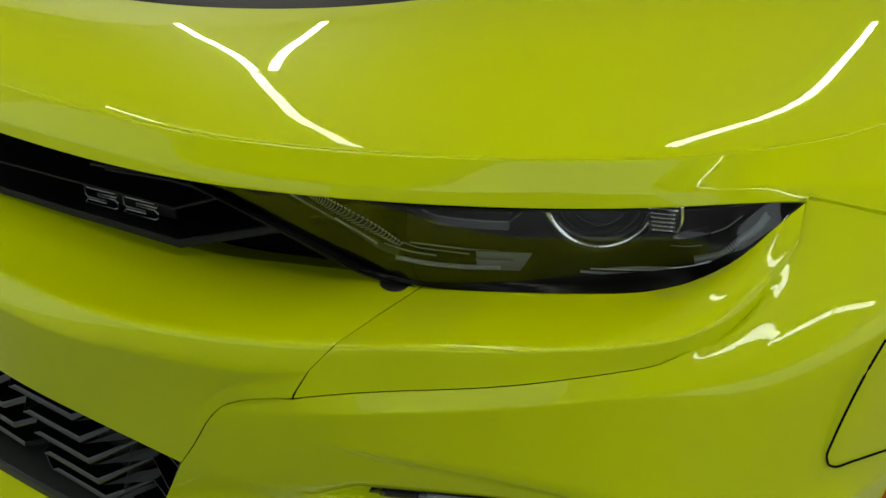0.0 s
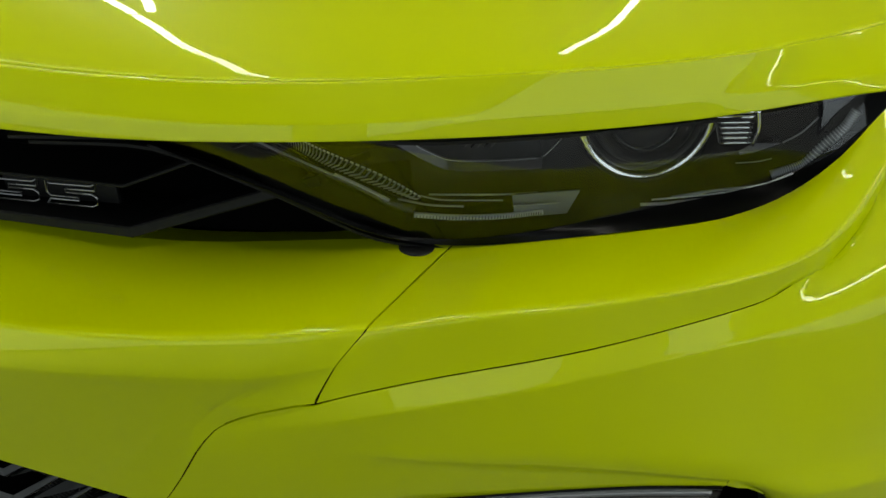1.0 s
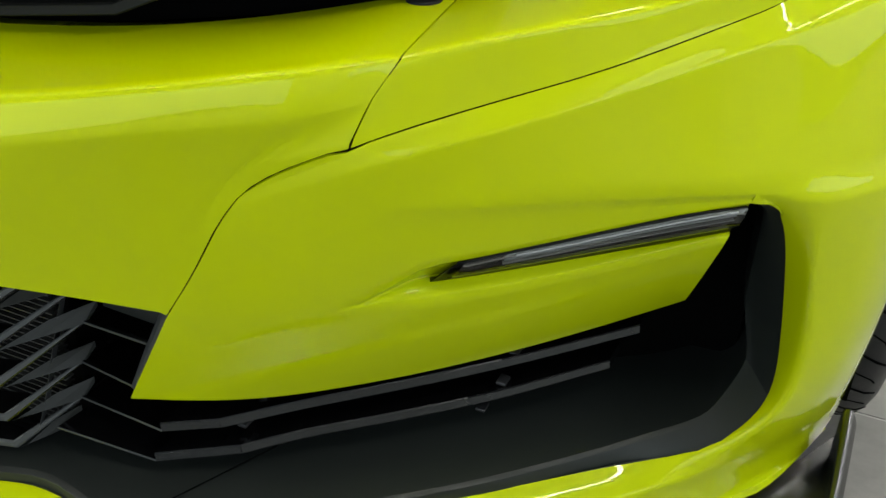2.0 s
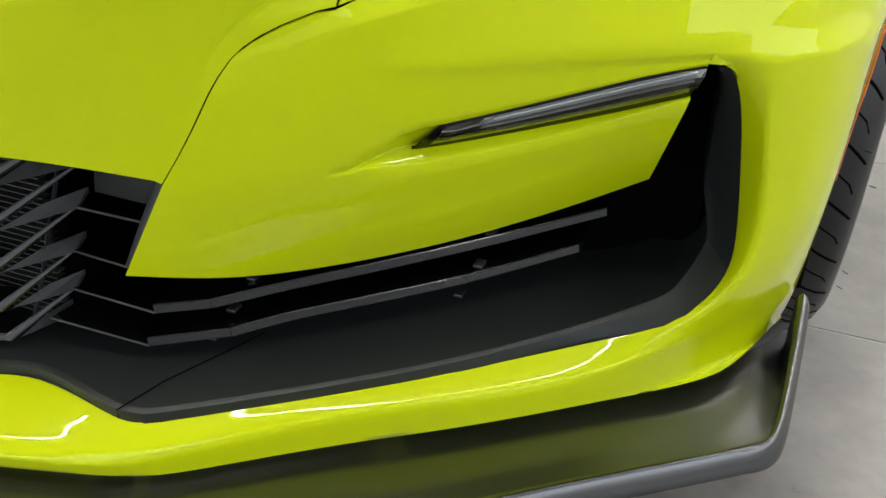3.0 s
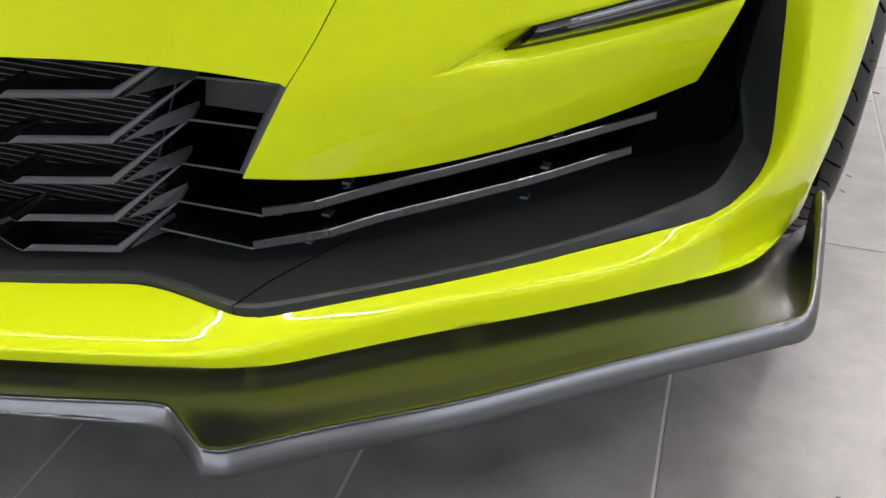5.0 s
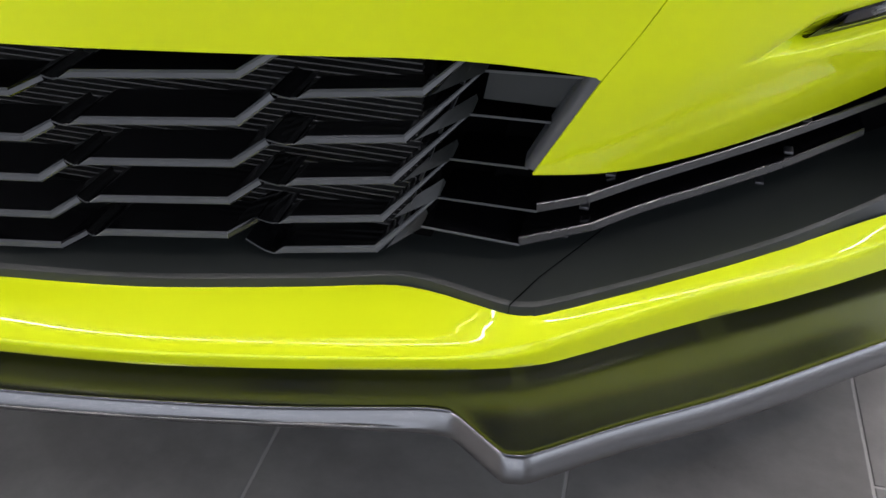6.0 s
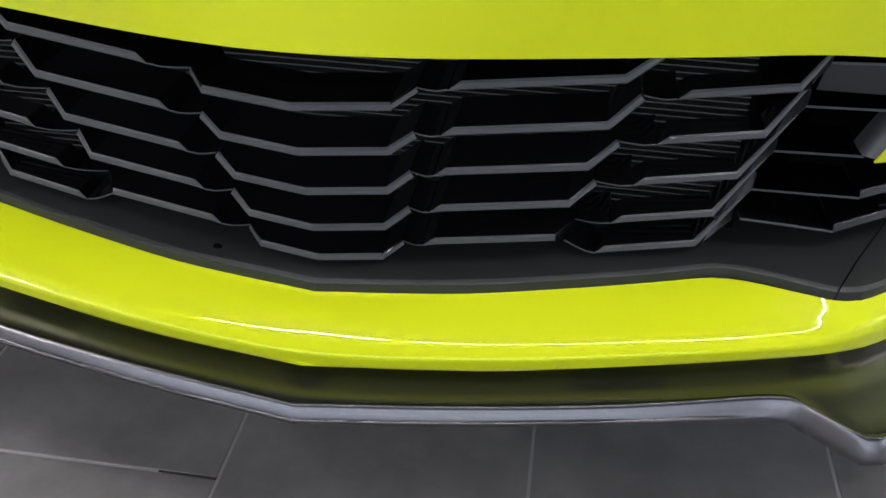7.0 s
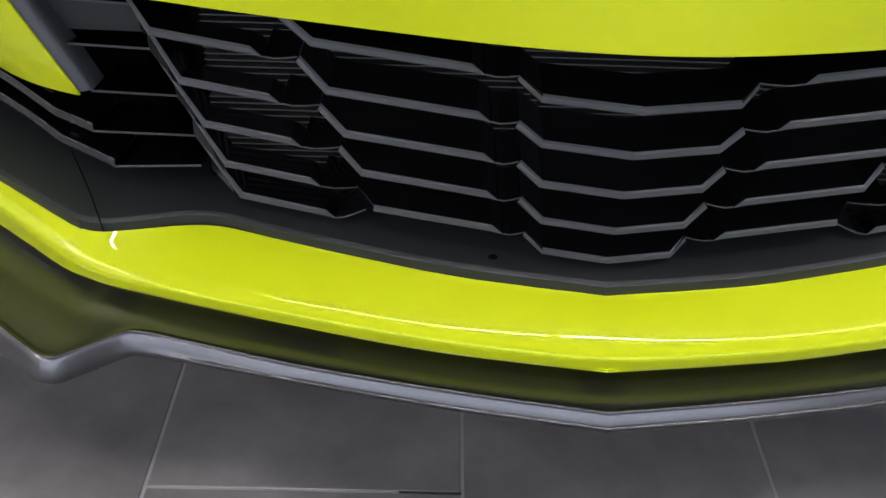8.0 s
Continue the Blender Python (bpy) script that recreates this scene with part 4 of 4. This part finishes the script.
    # high-beam bowl with trim and serrated ribs
    trim = [(0.556, 0.698), (0.5675, 0.6903), (0.5863, 0.6789), (0.6044, 0.6687), (0.6192, 0.6624), (0.6265, 0.6616), (0.6524, 0.6625), (0.6813, 0.6653)]
    bm = bmesh.new()
    add_grid(bm, [line(trim, 0.119), line([(u * 0.97 + 0.019, z + 0.012) for u, z in trim], 0.098), line([(u * 0.9 + 0.063, z + 0.035) for u, z in trim], 0.088)])
    part("high_beam_bowl", bm, BOWL, light, "grey metallic bowl", solid=0.001)
    bm = bmesh.new()
    add_grid(bm, [line(trim[2:], 0.121), line([(u, z - 0.006) for u, z in trim[2:]], 0.123)])
    part("bowl_lip", bm, BLACK_GLOSS, light, solid=0.001)
    rod("bowl_edge", trim, 0.120, 0.0009, SATIN_METAL)
    rod("bowl_edge", [(0.6813, 0.6653), (0.6887, 0.6741), (0.6984, 0.6891)], 0.120, 0.0010, SATIN_METAL)
    for row, (u0, u1, z) in enumerate(((0.6208, 0.6591, 0.6914), (0.6205, 0.667, 0.6842), (0.625, 0.671, 0.676), (0.631, 0.6532, 0.6673))):
        count = int((u1 - u0) / 0.0042)
        for k in range(count):
            u = u0 + 0.0042 * k
            bm = bmesh.new()
            add_grid(bm, [[hl(u + 0.0016, z + 0.0030, 0.110, side), hl(u + 0.0045, z + 0.0030, 0.106, side)], [hl(u - 0.0016, z - 0.0026, 0.111, side), hl(u + 0.0013, z - 0.0026, 0.107, side)]])
            part("bowl_rib", bm, BLACK_GLOSS if k % 2 else BOWL, light, smooth=False, solid=0.0008)
            if k % 2 == 0:
                rod("bowl_rib", [(u + 0.001, z + 0.0034), (u + 0.0034, z + 0.0034)], 0.112, 0.0005, CHROME, sides=5)
    # inner running light: ribbed band, smooth body, lower ribbed strip
    up = [(0.508, 0.6995), (0.5197, 0.694), (0.5341, 0.6856), (0.554, 0.6763), (0.5812, 0.6638), (0.6024, 0.651)]
    low = [(0.512, 0.692), (0.5242, 0.6838), (0.5355, 0.6765), (0.5515, 0.6680), (0.579, 0.6568), (0.6005, 0.6488)]
    bm = bmesh.new()
    add_grid(bm, [line(up, 0.149), line(low, 0.150)])
    band_part = part("running_light", bm, BLACK_GLOSS, light, "ribbed inner running light", solid=0.001)
    upper_line, lower_line = line(up, 0.1515, 8), line(low, 0.1525, 8)
    for k in range(4, 41):
        bm = bmesh.new()
        tube(bm, [upper_line[k], upper_line[k].lerp(lower_line[k - 1], 0.5) + Vector((0.0008 * side, -0.0014, 0)), lower_line[k - 2]], 0.00035 if k < 14 else 0.0006, 5)
        part("rib", bm, SATIN_METAL if k < 14 else GUIDE, band_part)
        bm = bmesh.new()
        tube(bm, [upper_line[k - 1].lerp(upper_line[k], 0.35), upper_line[k]], 0.0007, 5)
        part("rib", bm, ROD, band_part)
    body = [(0.488, 0.6915), (0.5015, 0.6856), (0.5403, 0.6674), (0.5672, 0.6548), (0.5846, 0.6450), (0.5987, 0.6405)]
    rod("light_guide", body, 0.150, 0.0046, SMOKE, "clear curved light guide")
    rod("light_guide", [(u, z + 0.002) for u, z in body], 0.146, 0.0022, DARK_METAL)
    # pale rod laid along the guide as its highlight streak
    rod("light_guide", [(0.5487, 0.6674), (0.5673, 0.6584), (0.5828, 0.65)], 0.155, 0.0010, ROD)
    rod("light_guide", [(0.499, 0.6895), (0.5250, 0.6770), (0.5487, 0.6660)], 0.154, 0.0008, GUIDE)
    strip = rod("light_guide", [(0.5984, 0.6411), (0.6232, 0.6399), (0.6552, 0.6417), (0.6802, 0.6455)], 0.157, 0.0020, ROD, "pale ribbed light strip")
    fine = line([(0.590, 0.6405), (0.6232, 0.6399), (0.6552, 0.6417), (0.6802, 0.6455)], 0.1594, 16)
    for k in range(2, 48, 1):
        bm = bmesh.new()
        tube(bm, [fine[k] + Vector((0, 0, 0.0017)), fine[k] + Vector((0.0003 * side, -0.0006, 0)), fine[k] - Vector((0, 0, 0.0017))], 0.00028, 4)
        part("rib", bm, DARK_METAL, strip)
    for pts, c, radius in (([(0.6076, 0.6521), (0.6378, 0.6529), (0.6557, 0.6536), (0.6765, 0.6555)], 0.150, 0.0007), ([(0.588, 0.6511), (0.6073, 0.6474), (0.63, 0.6468)], 0.155, 0.0008), ([(0.6024, 0.651), (0.613, 0.6487), (0.655, 0.6492)], 0.150, 0.0006), ([(0.6602, 0.6500), (0.6744, 0.6512), (0.69, 0.653)], 0.158, 0.0006)):
        rod("light_guide", pts, c, radius, GUIDE)
    bm = bmesh.new()
    add_grid(bm, [[hl(0.6602, 0.6548, 0.153, side), hl(0.6744, 0.6567, 0.153, side), hl(0.7031, 0.6586, 0.151, side)], [hl(0.662, 0.644, 0.156, side), hl(0.6758, 0.6420, 0.156, side), hl(0.6956, 0.6435, 0.154, side)]])
    part("diffuser_block", bm, FROST, light, "frosted diffuser block", smooth=False, solid=0.002)
    # outer running light: fine lines that run into a ribbed tube
    rod("light_guide", [(0.7409, 0.653), (0.7519, 0.6538), (0.781, 0.6579), (0.8172, 0.6644), (0.8338, 0.6746)], 0.158, 0.0011, ROD)
    rod("light_guide", [(0.7604, 0.6568), (0.782, 0.6617), (0.8184, 0.6682), (0.8338, 0.6758)], 0.155, 0.0011, GUIDE)
    rod("light_guide", [(0.748, 0.6555), (0.7815, 0.660), (0.8178, 0.6663)], 0.156, 0.0006, ROD)
    bend = [(0.823, 0.6705), (0.8313, 0.6739), (0.8418, 0.6784), (0.8518, 0.6921), (0.8620, 0.7051), (0.8668, 0.7160)]
    outer = rod("running_light", bend, 0.147, 0.0030, GUIDE, "curved ribbed outer running light")
    for p, q in zip(line(bend, 0.147, 8), line(bend, 0.147, 8)[1:]):
        bm = bmesh.new()
        tube(bm, [p.lerp(q, 0.2), p.lerp(q, 0.55)], 0.0033, 8)
        part("rib", bm, ROD, outer)
    rod("light_guide", [(0.8345, 0.6620), (0.848, 0.6660), (0.8580, 0.6790)], 0.142, 0.0006, ROD)
    # bright wedge and arc under the header
    bm = bmesh.new()
    add_grid(bm, [[hl(0.806, 0.6772, 0.128, side), hl(0.8145, 0.6823, 0.126, side), hl(0.8307, 0.6881, 0.124, side)], [hl(0.8075, 0.6755, 0.129, side), hl(0.8165, 0.6775, 0.129, side), hl(0.8327, 0.6838, 0.128, side)]])
    part("trim_wedge", bm, CHROME, light, "bright chrome trim wedge", smooth=False, solid=0.0008)
    rod("trim_line", [(0.8335, 0.6843), (0.8436, 0.6912), (0.8527, 0.7025)], 0.128, 0.0006, SATIN_METAL)
    rod("trim_line", [(0.806, 0.669), (0.820, 0.6705), (0.829, 0.6730)], 0.128, 0.0005, GUIDE)
    # rounded alignment tab under the lens
    bm = bmesh.new()
    lathe(bm, [(0.0, -0.004), (0.0105, -0.004), (0.012, -0.0025), (0.012, 0.003), (0.0105, 0.0045), (0.0, 0.0045)], 24, Matrix.Translation(Vector((0.586 * side, 0.2165, 0.6225))) @ pose(0, 0, 0, 0, -90, 0))
    weld(bm)
    part("lens_tab", bm, BLACK, light)

# unseen black boxes inside the nose, added to stop light passing through
bm = bmesh.new()
box(bm, (-0.66, 0.47, 0.16), (0.66, 0.98, 0.68), 0.01)
box(bm, (-0.36, 0.24, 0.20), (0.36, 0.465, 0.58), 0.01)
part("nose_light_block", bm, VOID, car, "unseen black boxes that block light behind the nose")

# ---- upper grille
U_TOP = [(0, 0.02, 0.692), (0.13, 0.035, 0.694), (0.246, 0.062, 0.698), (0.36, 0.09, 0.703), (0.45, 0.135, 0.706), (0.52, 0.185, 0.708)]
U_BOT = [(0, 0.04, 0.592), (0.13, 0.065, 0.592), (0.246, 0.11, 0.592), (0.36, 0.155, 0.592), (0.45, 0.19, 0.6), (0.56, 0.25, 0.61)]
# the slot's back is near-black, its inner shade put into the colour
upper = skin("upper_grille", [loft([U_TOP, between(U_TOP, U_BOT, 0.5, (0, 0.05, 0)), U_BOT], 4, 3)], VOID, car, "black upper grille slot with angular bars")
for side in (1, -1):
    v = lambda p: (p[0] * side, p[1], p[2])
    low = [(0.03, 0.0, 0.597), (0.2, 0.045, 0.602), (0.30, 0.082, 0.605), (0.425, 0.122, 0.615), (0.53, 0.19, 0.66)]
    part("grille_bar", sweep_bar([v(p) for p in low], 0.0075, 0.05, 0.001), BLACK, upper, smooth=False)
    high = [(0.2, 0.045, 0.634), (0.30, 0.079, 0.642), (0.43, 0.118, 0.655), (0.50, 0.168, 0.69)]
    part("grille_bar", sweep_bar([v(p) for p in high], 0.0022, 0.05, 0.0006), BLACK, upper, smooth=False)
# outlined badge on the slot's bar
badge_o, badge_u, badge_w = Vector((0.302, 0.1, 0.622)), Vector((0.0485, 0.0115, 0.0075)), Vector((0.001, 0.0, 0.018))
badge = part("badge", (lambda b: (box(b, (-0.05, 0, -0.008), (0.05, 0.004, 0.008), 0.001, Matrix.Translation(badge_o + badge_u - badge_w * 0.2 + Vector((0, 0.012, 0))) @ pose(0, 0, 0, 0, -9, 13)), b)[1])(bmesh.new()), BLACK, upper, "small black badge with pale angular outline")
SHAPE = [(0.03, 0.98), (0.10, 0.86), (0.86, 0.86), (0.97, 1.0), (0.92, 0.66), (0.38, 0.66), (0.38, 0.52), (0.86, 0.52), (0.95, 0.40), (0.95, 0.10), (0.86, 0.0), (0.02, 0.0), (0.08, 0.2), (0.62, 0.2), (0.62, 0.34), (0.10, 0.34), (0.03, 0.46)]
for k in range(2):
    bm = bmesh.new()
    pts = [badge_o + badge_u * (k + 0.04 + a * 0.92) + badge_w * (b - 0.5) for a, b in SHAPE]
    tube(bm, pts, 0.0007, 5, closed=True)
    part("outline", bm, SATIN_METAL, badge, "pale metal outline")

# ---- front wheels, markers, inner wheel housing
for side in (1, -1):
    m = Matrix.Translation((0.82 * side, 0.885, 0.345)) @ Matrix.Diagonal((side, 1, 1, 1))
    bm = bmesh.new()
    lathe(bm, [(0.26, -0.105), (0.30, -0.122), (0.328, -0.122), (0.341, -0.110), (0.345, -0.075), (0.338, -0.073), (0.338, -0.066), (0.345, -0.064), (0.346, -0.03), (0.338, -0.028), (0.338, -0.018), (0.346, -0.016), (0.346, 0.016), (0.338, 0.018), (0.338, 0.028), (0.346, 0.03), (0.345, 0.064), (0.338, 0.066), (0.338, 0.073), (0.345, 0.075), (0.3435, 0.09), (0.339, 0.104), (0.331, 0.114), (0.318, 0.121), (0.30, 0.1235), (0.26, 0.108)], 96, m)
    wheel = part("front_wheel", bm, RUBBER, car, "black low-profile tyre on a dark alloy wheel", sharp=30)
    bm = bmesh.new()
    lathe(bm, [(0.262, -0.10), (0.262, 0.10), (0.255, 0.104), (0.245, 0.09), (0.235, -0.08)], 64, m)
    part("rim", bm, DARK_METAL, wheel)
    for k in range(10):
        bm = bmesh.new()
        a = k * math.tau / 10
        box(bm, (0.06, -0.016, 0.03), (0.09, 0.016, 0.245), 0.004, m @ Matrix.Rotation(a, 4, "X"))
        part("spoke", bm, DARK_METAL, wheel)
    # grooves aren't cut: near-black rods carry their shade as colour
    for k in range(64):
        bm = bmesh.new()
        turned = [m @ Matrix.Rotation(k * math.tau / 64 + 0.035 * n, 4, "X") @ Vector((x, 0, r)) for n, (x, r) in enumerate(((0.078, 0.3446), (0.09, 0.3432), (0.104, 0.3387), (0.1135, 0.3308) if k % 2 else (0.109, 0.335)))]
        tube(bm, turned, 0.0017 if k % 2 else 0.0011, 5)
        part("tread_groove", bm, VOID, wheel)
    for k in range(26):
        bm = bmesh.new()
        a = random.random() * math.tau
        h = random.choice((0.118, 0.11, 0.122))
        p0 = Vector((h, 0, 0.336))
        tube(bm, [m @ Matrix.Rotation(a, 4, "X") @ p0, m @ Matrix.Rotation(a, 4, "X") @ (p0 + Vector((0.006, 0.001, 0.004)))], 0.0006, 4)
        part("rubber_whisker", bm, RUBBER, wheel)
    bm = bmesh.new()
    add_grid(bm, loft([[(0.9 * side, 0.47, 0.24), (0.902 * side, 0.465, 0.40), (0.912 * side, 0.47, 0.56), (0.928 * side, 0.62, 0.72)], [(0.70 * side, 0.47, 0.24), (0.70 * side, 0.47, 0.40), (0.70 * side, 0.5, 0.56), (0.70 * side, 0.64, 0.72)]], 4, 2))
    part("wheel_housing", bm, VOID, car, solid=0.003)
    bm = bmesh.new()
    mk = [(0.9122, 0.4605, 0.505), (0.9105, 0.4605, 0.46), (0.9076, 0.4608, 0.42), (0.905, 0.4635, 0.36)]
    tube(bm, [Vector((p.x * side, p.y, p.z)) for p in spline(mk, 5)], 0.0014, 8, flat=0.7)
    part("side_marker", bm, ORANGE, car, "orange side marker lamp")

# ---------------------------------------------------------------- hall
LEAN = -0.0104


def structure(name, bm, material, label, smooth=False):
    ob = part(name, bm, material, None, label, smooth=smooth)
    return tagged(ob, label, name.split("_")[0], "", "structure")


bm = bmesh.new()
box(bm, (-5.5, -5.0, -0.12), (6.5, 7.0, -0.0010))
floor = structure("floor", bm, GROUT, "grey porcelain tile floor with pale grout")
for name, lo, hi, wm, wl in (("wall_north", (-5.5, 5.2, -0.1), (4.4, 5.35, 3.3), WALL, "plain white painted hall wall"), ("wall_west", (-5.65, -5.15, -0.1), (-5.5, 5.35, 3.3), WALL, "plain white painted hall wall")):
    bm = bmesh.new()
    box(bm, lo, hi)
    structure(name, bm, wm, wl)
WY0, WY1, WZ0, WZ1 = -3.5, 1.5, 0.6, 2.7
bm = bmesh.new()
for lo, hi in (((4.4, -5.15, -0.1), (4.55, WY0, 3.3)), ((4.4, WY1, -0.1), (4.55, 5.35, 3.3)), ((4.4, WY0, -0.1), (4.55, WY1, WZ0)), ((4.4, WY0, WZ1), (4.55, WY1, 3.3))):
    box(bm, lo, hi)
structure("wall_east", bm, WALL, "plain white painted hall wall with a window opening")
bm = bmesh.new()
for lo, hi in (((4.41, WY0, WZ0), (4.5, WY1, WZ0 + 0.06)), ((4.41, WY0, WZ1 - 0.06), (4.5, WY1, WZ1)), ((4.41, WY0, WZ0 + 0.06), (4.5, WY0 + 0.06, WZ1 - 0.06)), ((4.41, WY1 - 0.06, WZ0 + 0.06), (4.5, WY1, WZ1 - 0.06)), ((4.41, -1.83, WZ0 + 0.06), (4.5, -1.77, WZ1 - 0.06)), ((4.41, -0.13, WZ0 + 0.06), (4.5, -0.07, WZ1 - 0.06))):
    box(bm, lo, hi)
window = structure("window_1", bm, DARK_METAL, "dark framed shop window with daylight behind")
for y0, y1 in ((WY0 + 0.06, -1.83), (-1.77, -0.13), (-0.07, WY1 - 0.06)):
    bm = bmesh.new()
    box(bm, (4.45, y0, WZ0 + 0.06), (4.456, y1, WZ1 - 0.06))
    pane = part("pane", bm, CLEAR, window, smooth=False)
    pane.visible_shadow = False
# unseen opening and frame, added round the south fill lamp
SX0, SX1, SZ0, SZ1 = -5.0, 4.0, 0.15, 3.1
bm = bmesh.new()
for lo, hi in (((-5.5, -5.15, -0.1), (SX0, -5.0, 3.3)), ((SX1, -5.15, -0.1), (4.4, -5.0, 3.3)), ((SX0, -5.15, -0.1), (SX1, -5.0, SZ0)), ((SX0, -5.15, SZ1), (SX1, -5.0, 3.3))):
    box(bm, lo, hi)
structure("wall_south", bm, WALL, "plain white painted hall wall with an opening for the fill light")
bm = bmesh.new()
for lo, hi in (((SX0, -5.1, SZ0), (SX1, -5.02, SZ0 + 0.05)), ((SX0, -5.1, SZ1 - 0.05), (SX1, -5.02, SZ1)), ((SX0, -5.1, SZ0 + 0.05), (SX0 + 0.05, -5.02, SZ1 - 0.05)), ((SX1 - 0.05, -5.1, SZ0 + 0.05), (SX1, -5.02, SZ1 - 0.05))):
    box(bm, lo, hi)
window_2 = structure("window_2", bm, DARK_METAL, "long dark framed window added for the south fill light")
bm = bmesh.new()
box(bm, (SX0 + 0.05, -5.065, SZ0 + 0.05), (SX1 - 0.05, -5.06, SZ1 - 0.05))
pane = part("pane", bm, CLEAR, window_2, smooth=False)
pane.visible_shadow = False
bm = bmesh.new()
box(bm, (-5.6, -5.1, 3.2), (6.6, 7.1, 3.3))
structure("ceiling", bm, CEIL, "plain grey hall ceiling")

# LED tubes under the ceiling; the second row is unseen fill, added for brightness
TUBES = [((-1.55, -0.72), (-0.03, -0.66)), ((0.06, -0.66), (1.93, -0.76)), ((1.98, -0.85), (2.7, -0.2)), ((2.76, -0.15), (3.9, 0.56)), ((0.06, 0.25), (-1.66, 1.2)), ((-1.74, 1.25), (-5.2, 3.0)), ((-1.7, 1.35), (-4.5, 3.75)), ((0.36, 1.5), (-0.4, 3.5)),
         ((1.75, 3.1), (1.85, 4.8)), ((2.3, 2.9), (2.4, 4.8)), ((2.9, 2.6), (3.0, 4.8)), ((1.74, 1.5), (3.4, 2.1)), ((3.9, 0.9), (3.9, 3.6)), ((-4.9, -3.8), (-4.9, -0.9)), ((-4.3, -4.0), (-4.3, -1.4))]
for (x0, y0), (x1, y1) in TUBES:
    bm = bmesh.new()
    tube(bm, [(x0, y0, 2.9), (x1, y1, 2.9)], 0.016 if x0 == 0.36 else 0.052 if y1 > 4 or x0 < -4 else 0.045 if y0 < -0.65 and y1 < -0.65 else 0.03, 10)
    lampo = part("ceiling_tube_light", bm, TUBE)
    tagged(lampo, "long white LED tube hung under the ceiling", "ceiling light", "LED tubes under the ceiling")
    for t in (0.08, 0.92):
        bm = bmesh.new()
        x, y = x0 + (x1 - x0) * t, y0 + (y1 - y0) * t
        tube(bm, [(x, y, 2.93), (x, y, 3.2)], 0.004, 6)
        part("hanger", bm, DARK_METAL, lampo)

# tiles in third-offset columns
tile_meshes = {}


def tile_mesh(w, d):
    key = (round(w, 3), round(d, 3))
    if key not in tile_meshes:
        bm = bmesh.new()
        box(bm, (0, 0, -0.01), (w, d, 0.0), 0.0012)
        me = bpy.data.meshes.new("tile")
        bm.to_mesh(me)
        bm.free()
        me.materials.append(TILE)
        tile_meshes[key] = me
    return tile_meshes[key]


JOINT = 0.003
turn = Matrix.Rotation(-LEAN, 4, "Z")
field = bmesh.new()
for col in range(-18, 17):
    for row in range(-10, 11):
        x0 = -0.408 + 0.3 * col
        y0 = -0.02 + 0.2 * col + 0.6 * (row - col // 3)
        place = turn @ Matrix.Translation((x0 + JOINT / 2, y0 + JOINT / 2, 0))
        if -2.2 < x0 < 3.0 and -1.9 < y0 < 3.2:
            ob = new("tile", tile_mesh(0.3 - JOINT, 0.6 - JOINT))
            ob.matrix_world = place
            ob.parent = floor
        elif -5.8 < x0 < 4.4 and -5.7 < y0 < 5.2:
            w, d = 0.3 - JOINT, 0.6 - JOINT
            top = [field.verts.new(place @ Vector(p)) for p in ((0.001, 0.001, 0), (w - 0.001, 0.001, 0), (w - 0.001, d - 0.001, 0), (0.001, d - 0.001, 0))]
            low = [field.verts.new(place @ Vector(p)) for p in ((0, 0, -0.008), (w, 0, -0.008), (w, d, -0.008), (0, d, -0.008))]
            field.faces.new(top)
            for k in range(4):
                field.faces.new((low[k], low[(k + 1) % 4], top[(k + 1) % 4], top[k]))
far_tiles = part("tile_field", field, TILE, floor, "grey porcelain tiles further from the car", smooth=False)
tagged(far_tiles, "grey porcelain tiles further from the car", kind="stuff")

bm = bmesh.new()
box(bm, (-0.168, -0.0225, -0.004), (-0.109, -0.0175, -0.0004))
part("grout_stain", bm, DARK_GROUT, floor, "dark dirt in the joint", smooth=False)

# grit on the floor beside the car
random.seed(4)
for k in range(16):
    bm = bmesh.new()
    bmesh.ops.create_icosphere(bm, subdivisions=1, radius=0.0021 + 0.0012 * random.random())
    for vtx in bm.verts:
        vtx.co = Vector((vtx.co.x * (0.7 + 0.6 * random.random()), vtx.co.y * (0.7 + 0.6 * random.random()), vtx.co.z * 0.6 + 0.0012))
    x, y = (0.86 + 0.2 * random.random(), 0.02 + 0.25 * random.random())
    for vtx in bm.verts:
        vtx.co += Vector((x, y, 0))
    tagged(part("grit", bm, CRUMB), "small dark crumb of grit on the tiles", "grit", "grit on the floor")
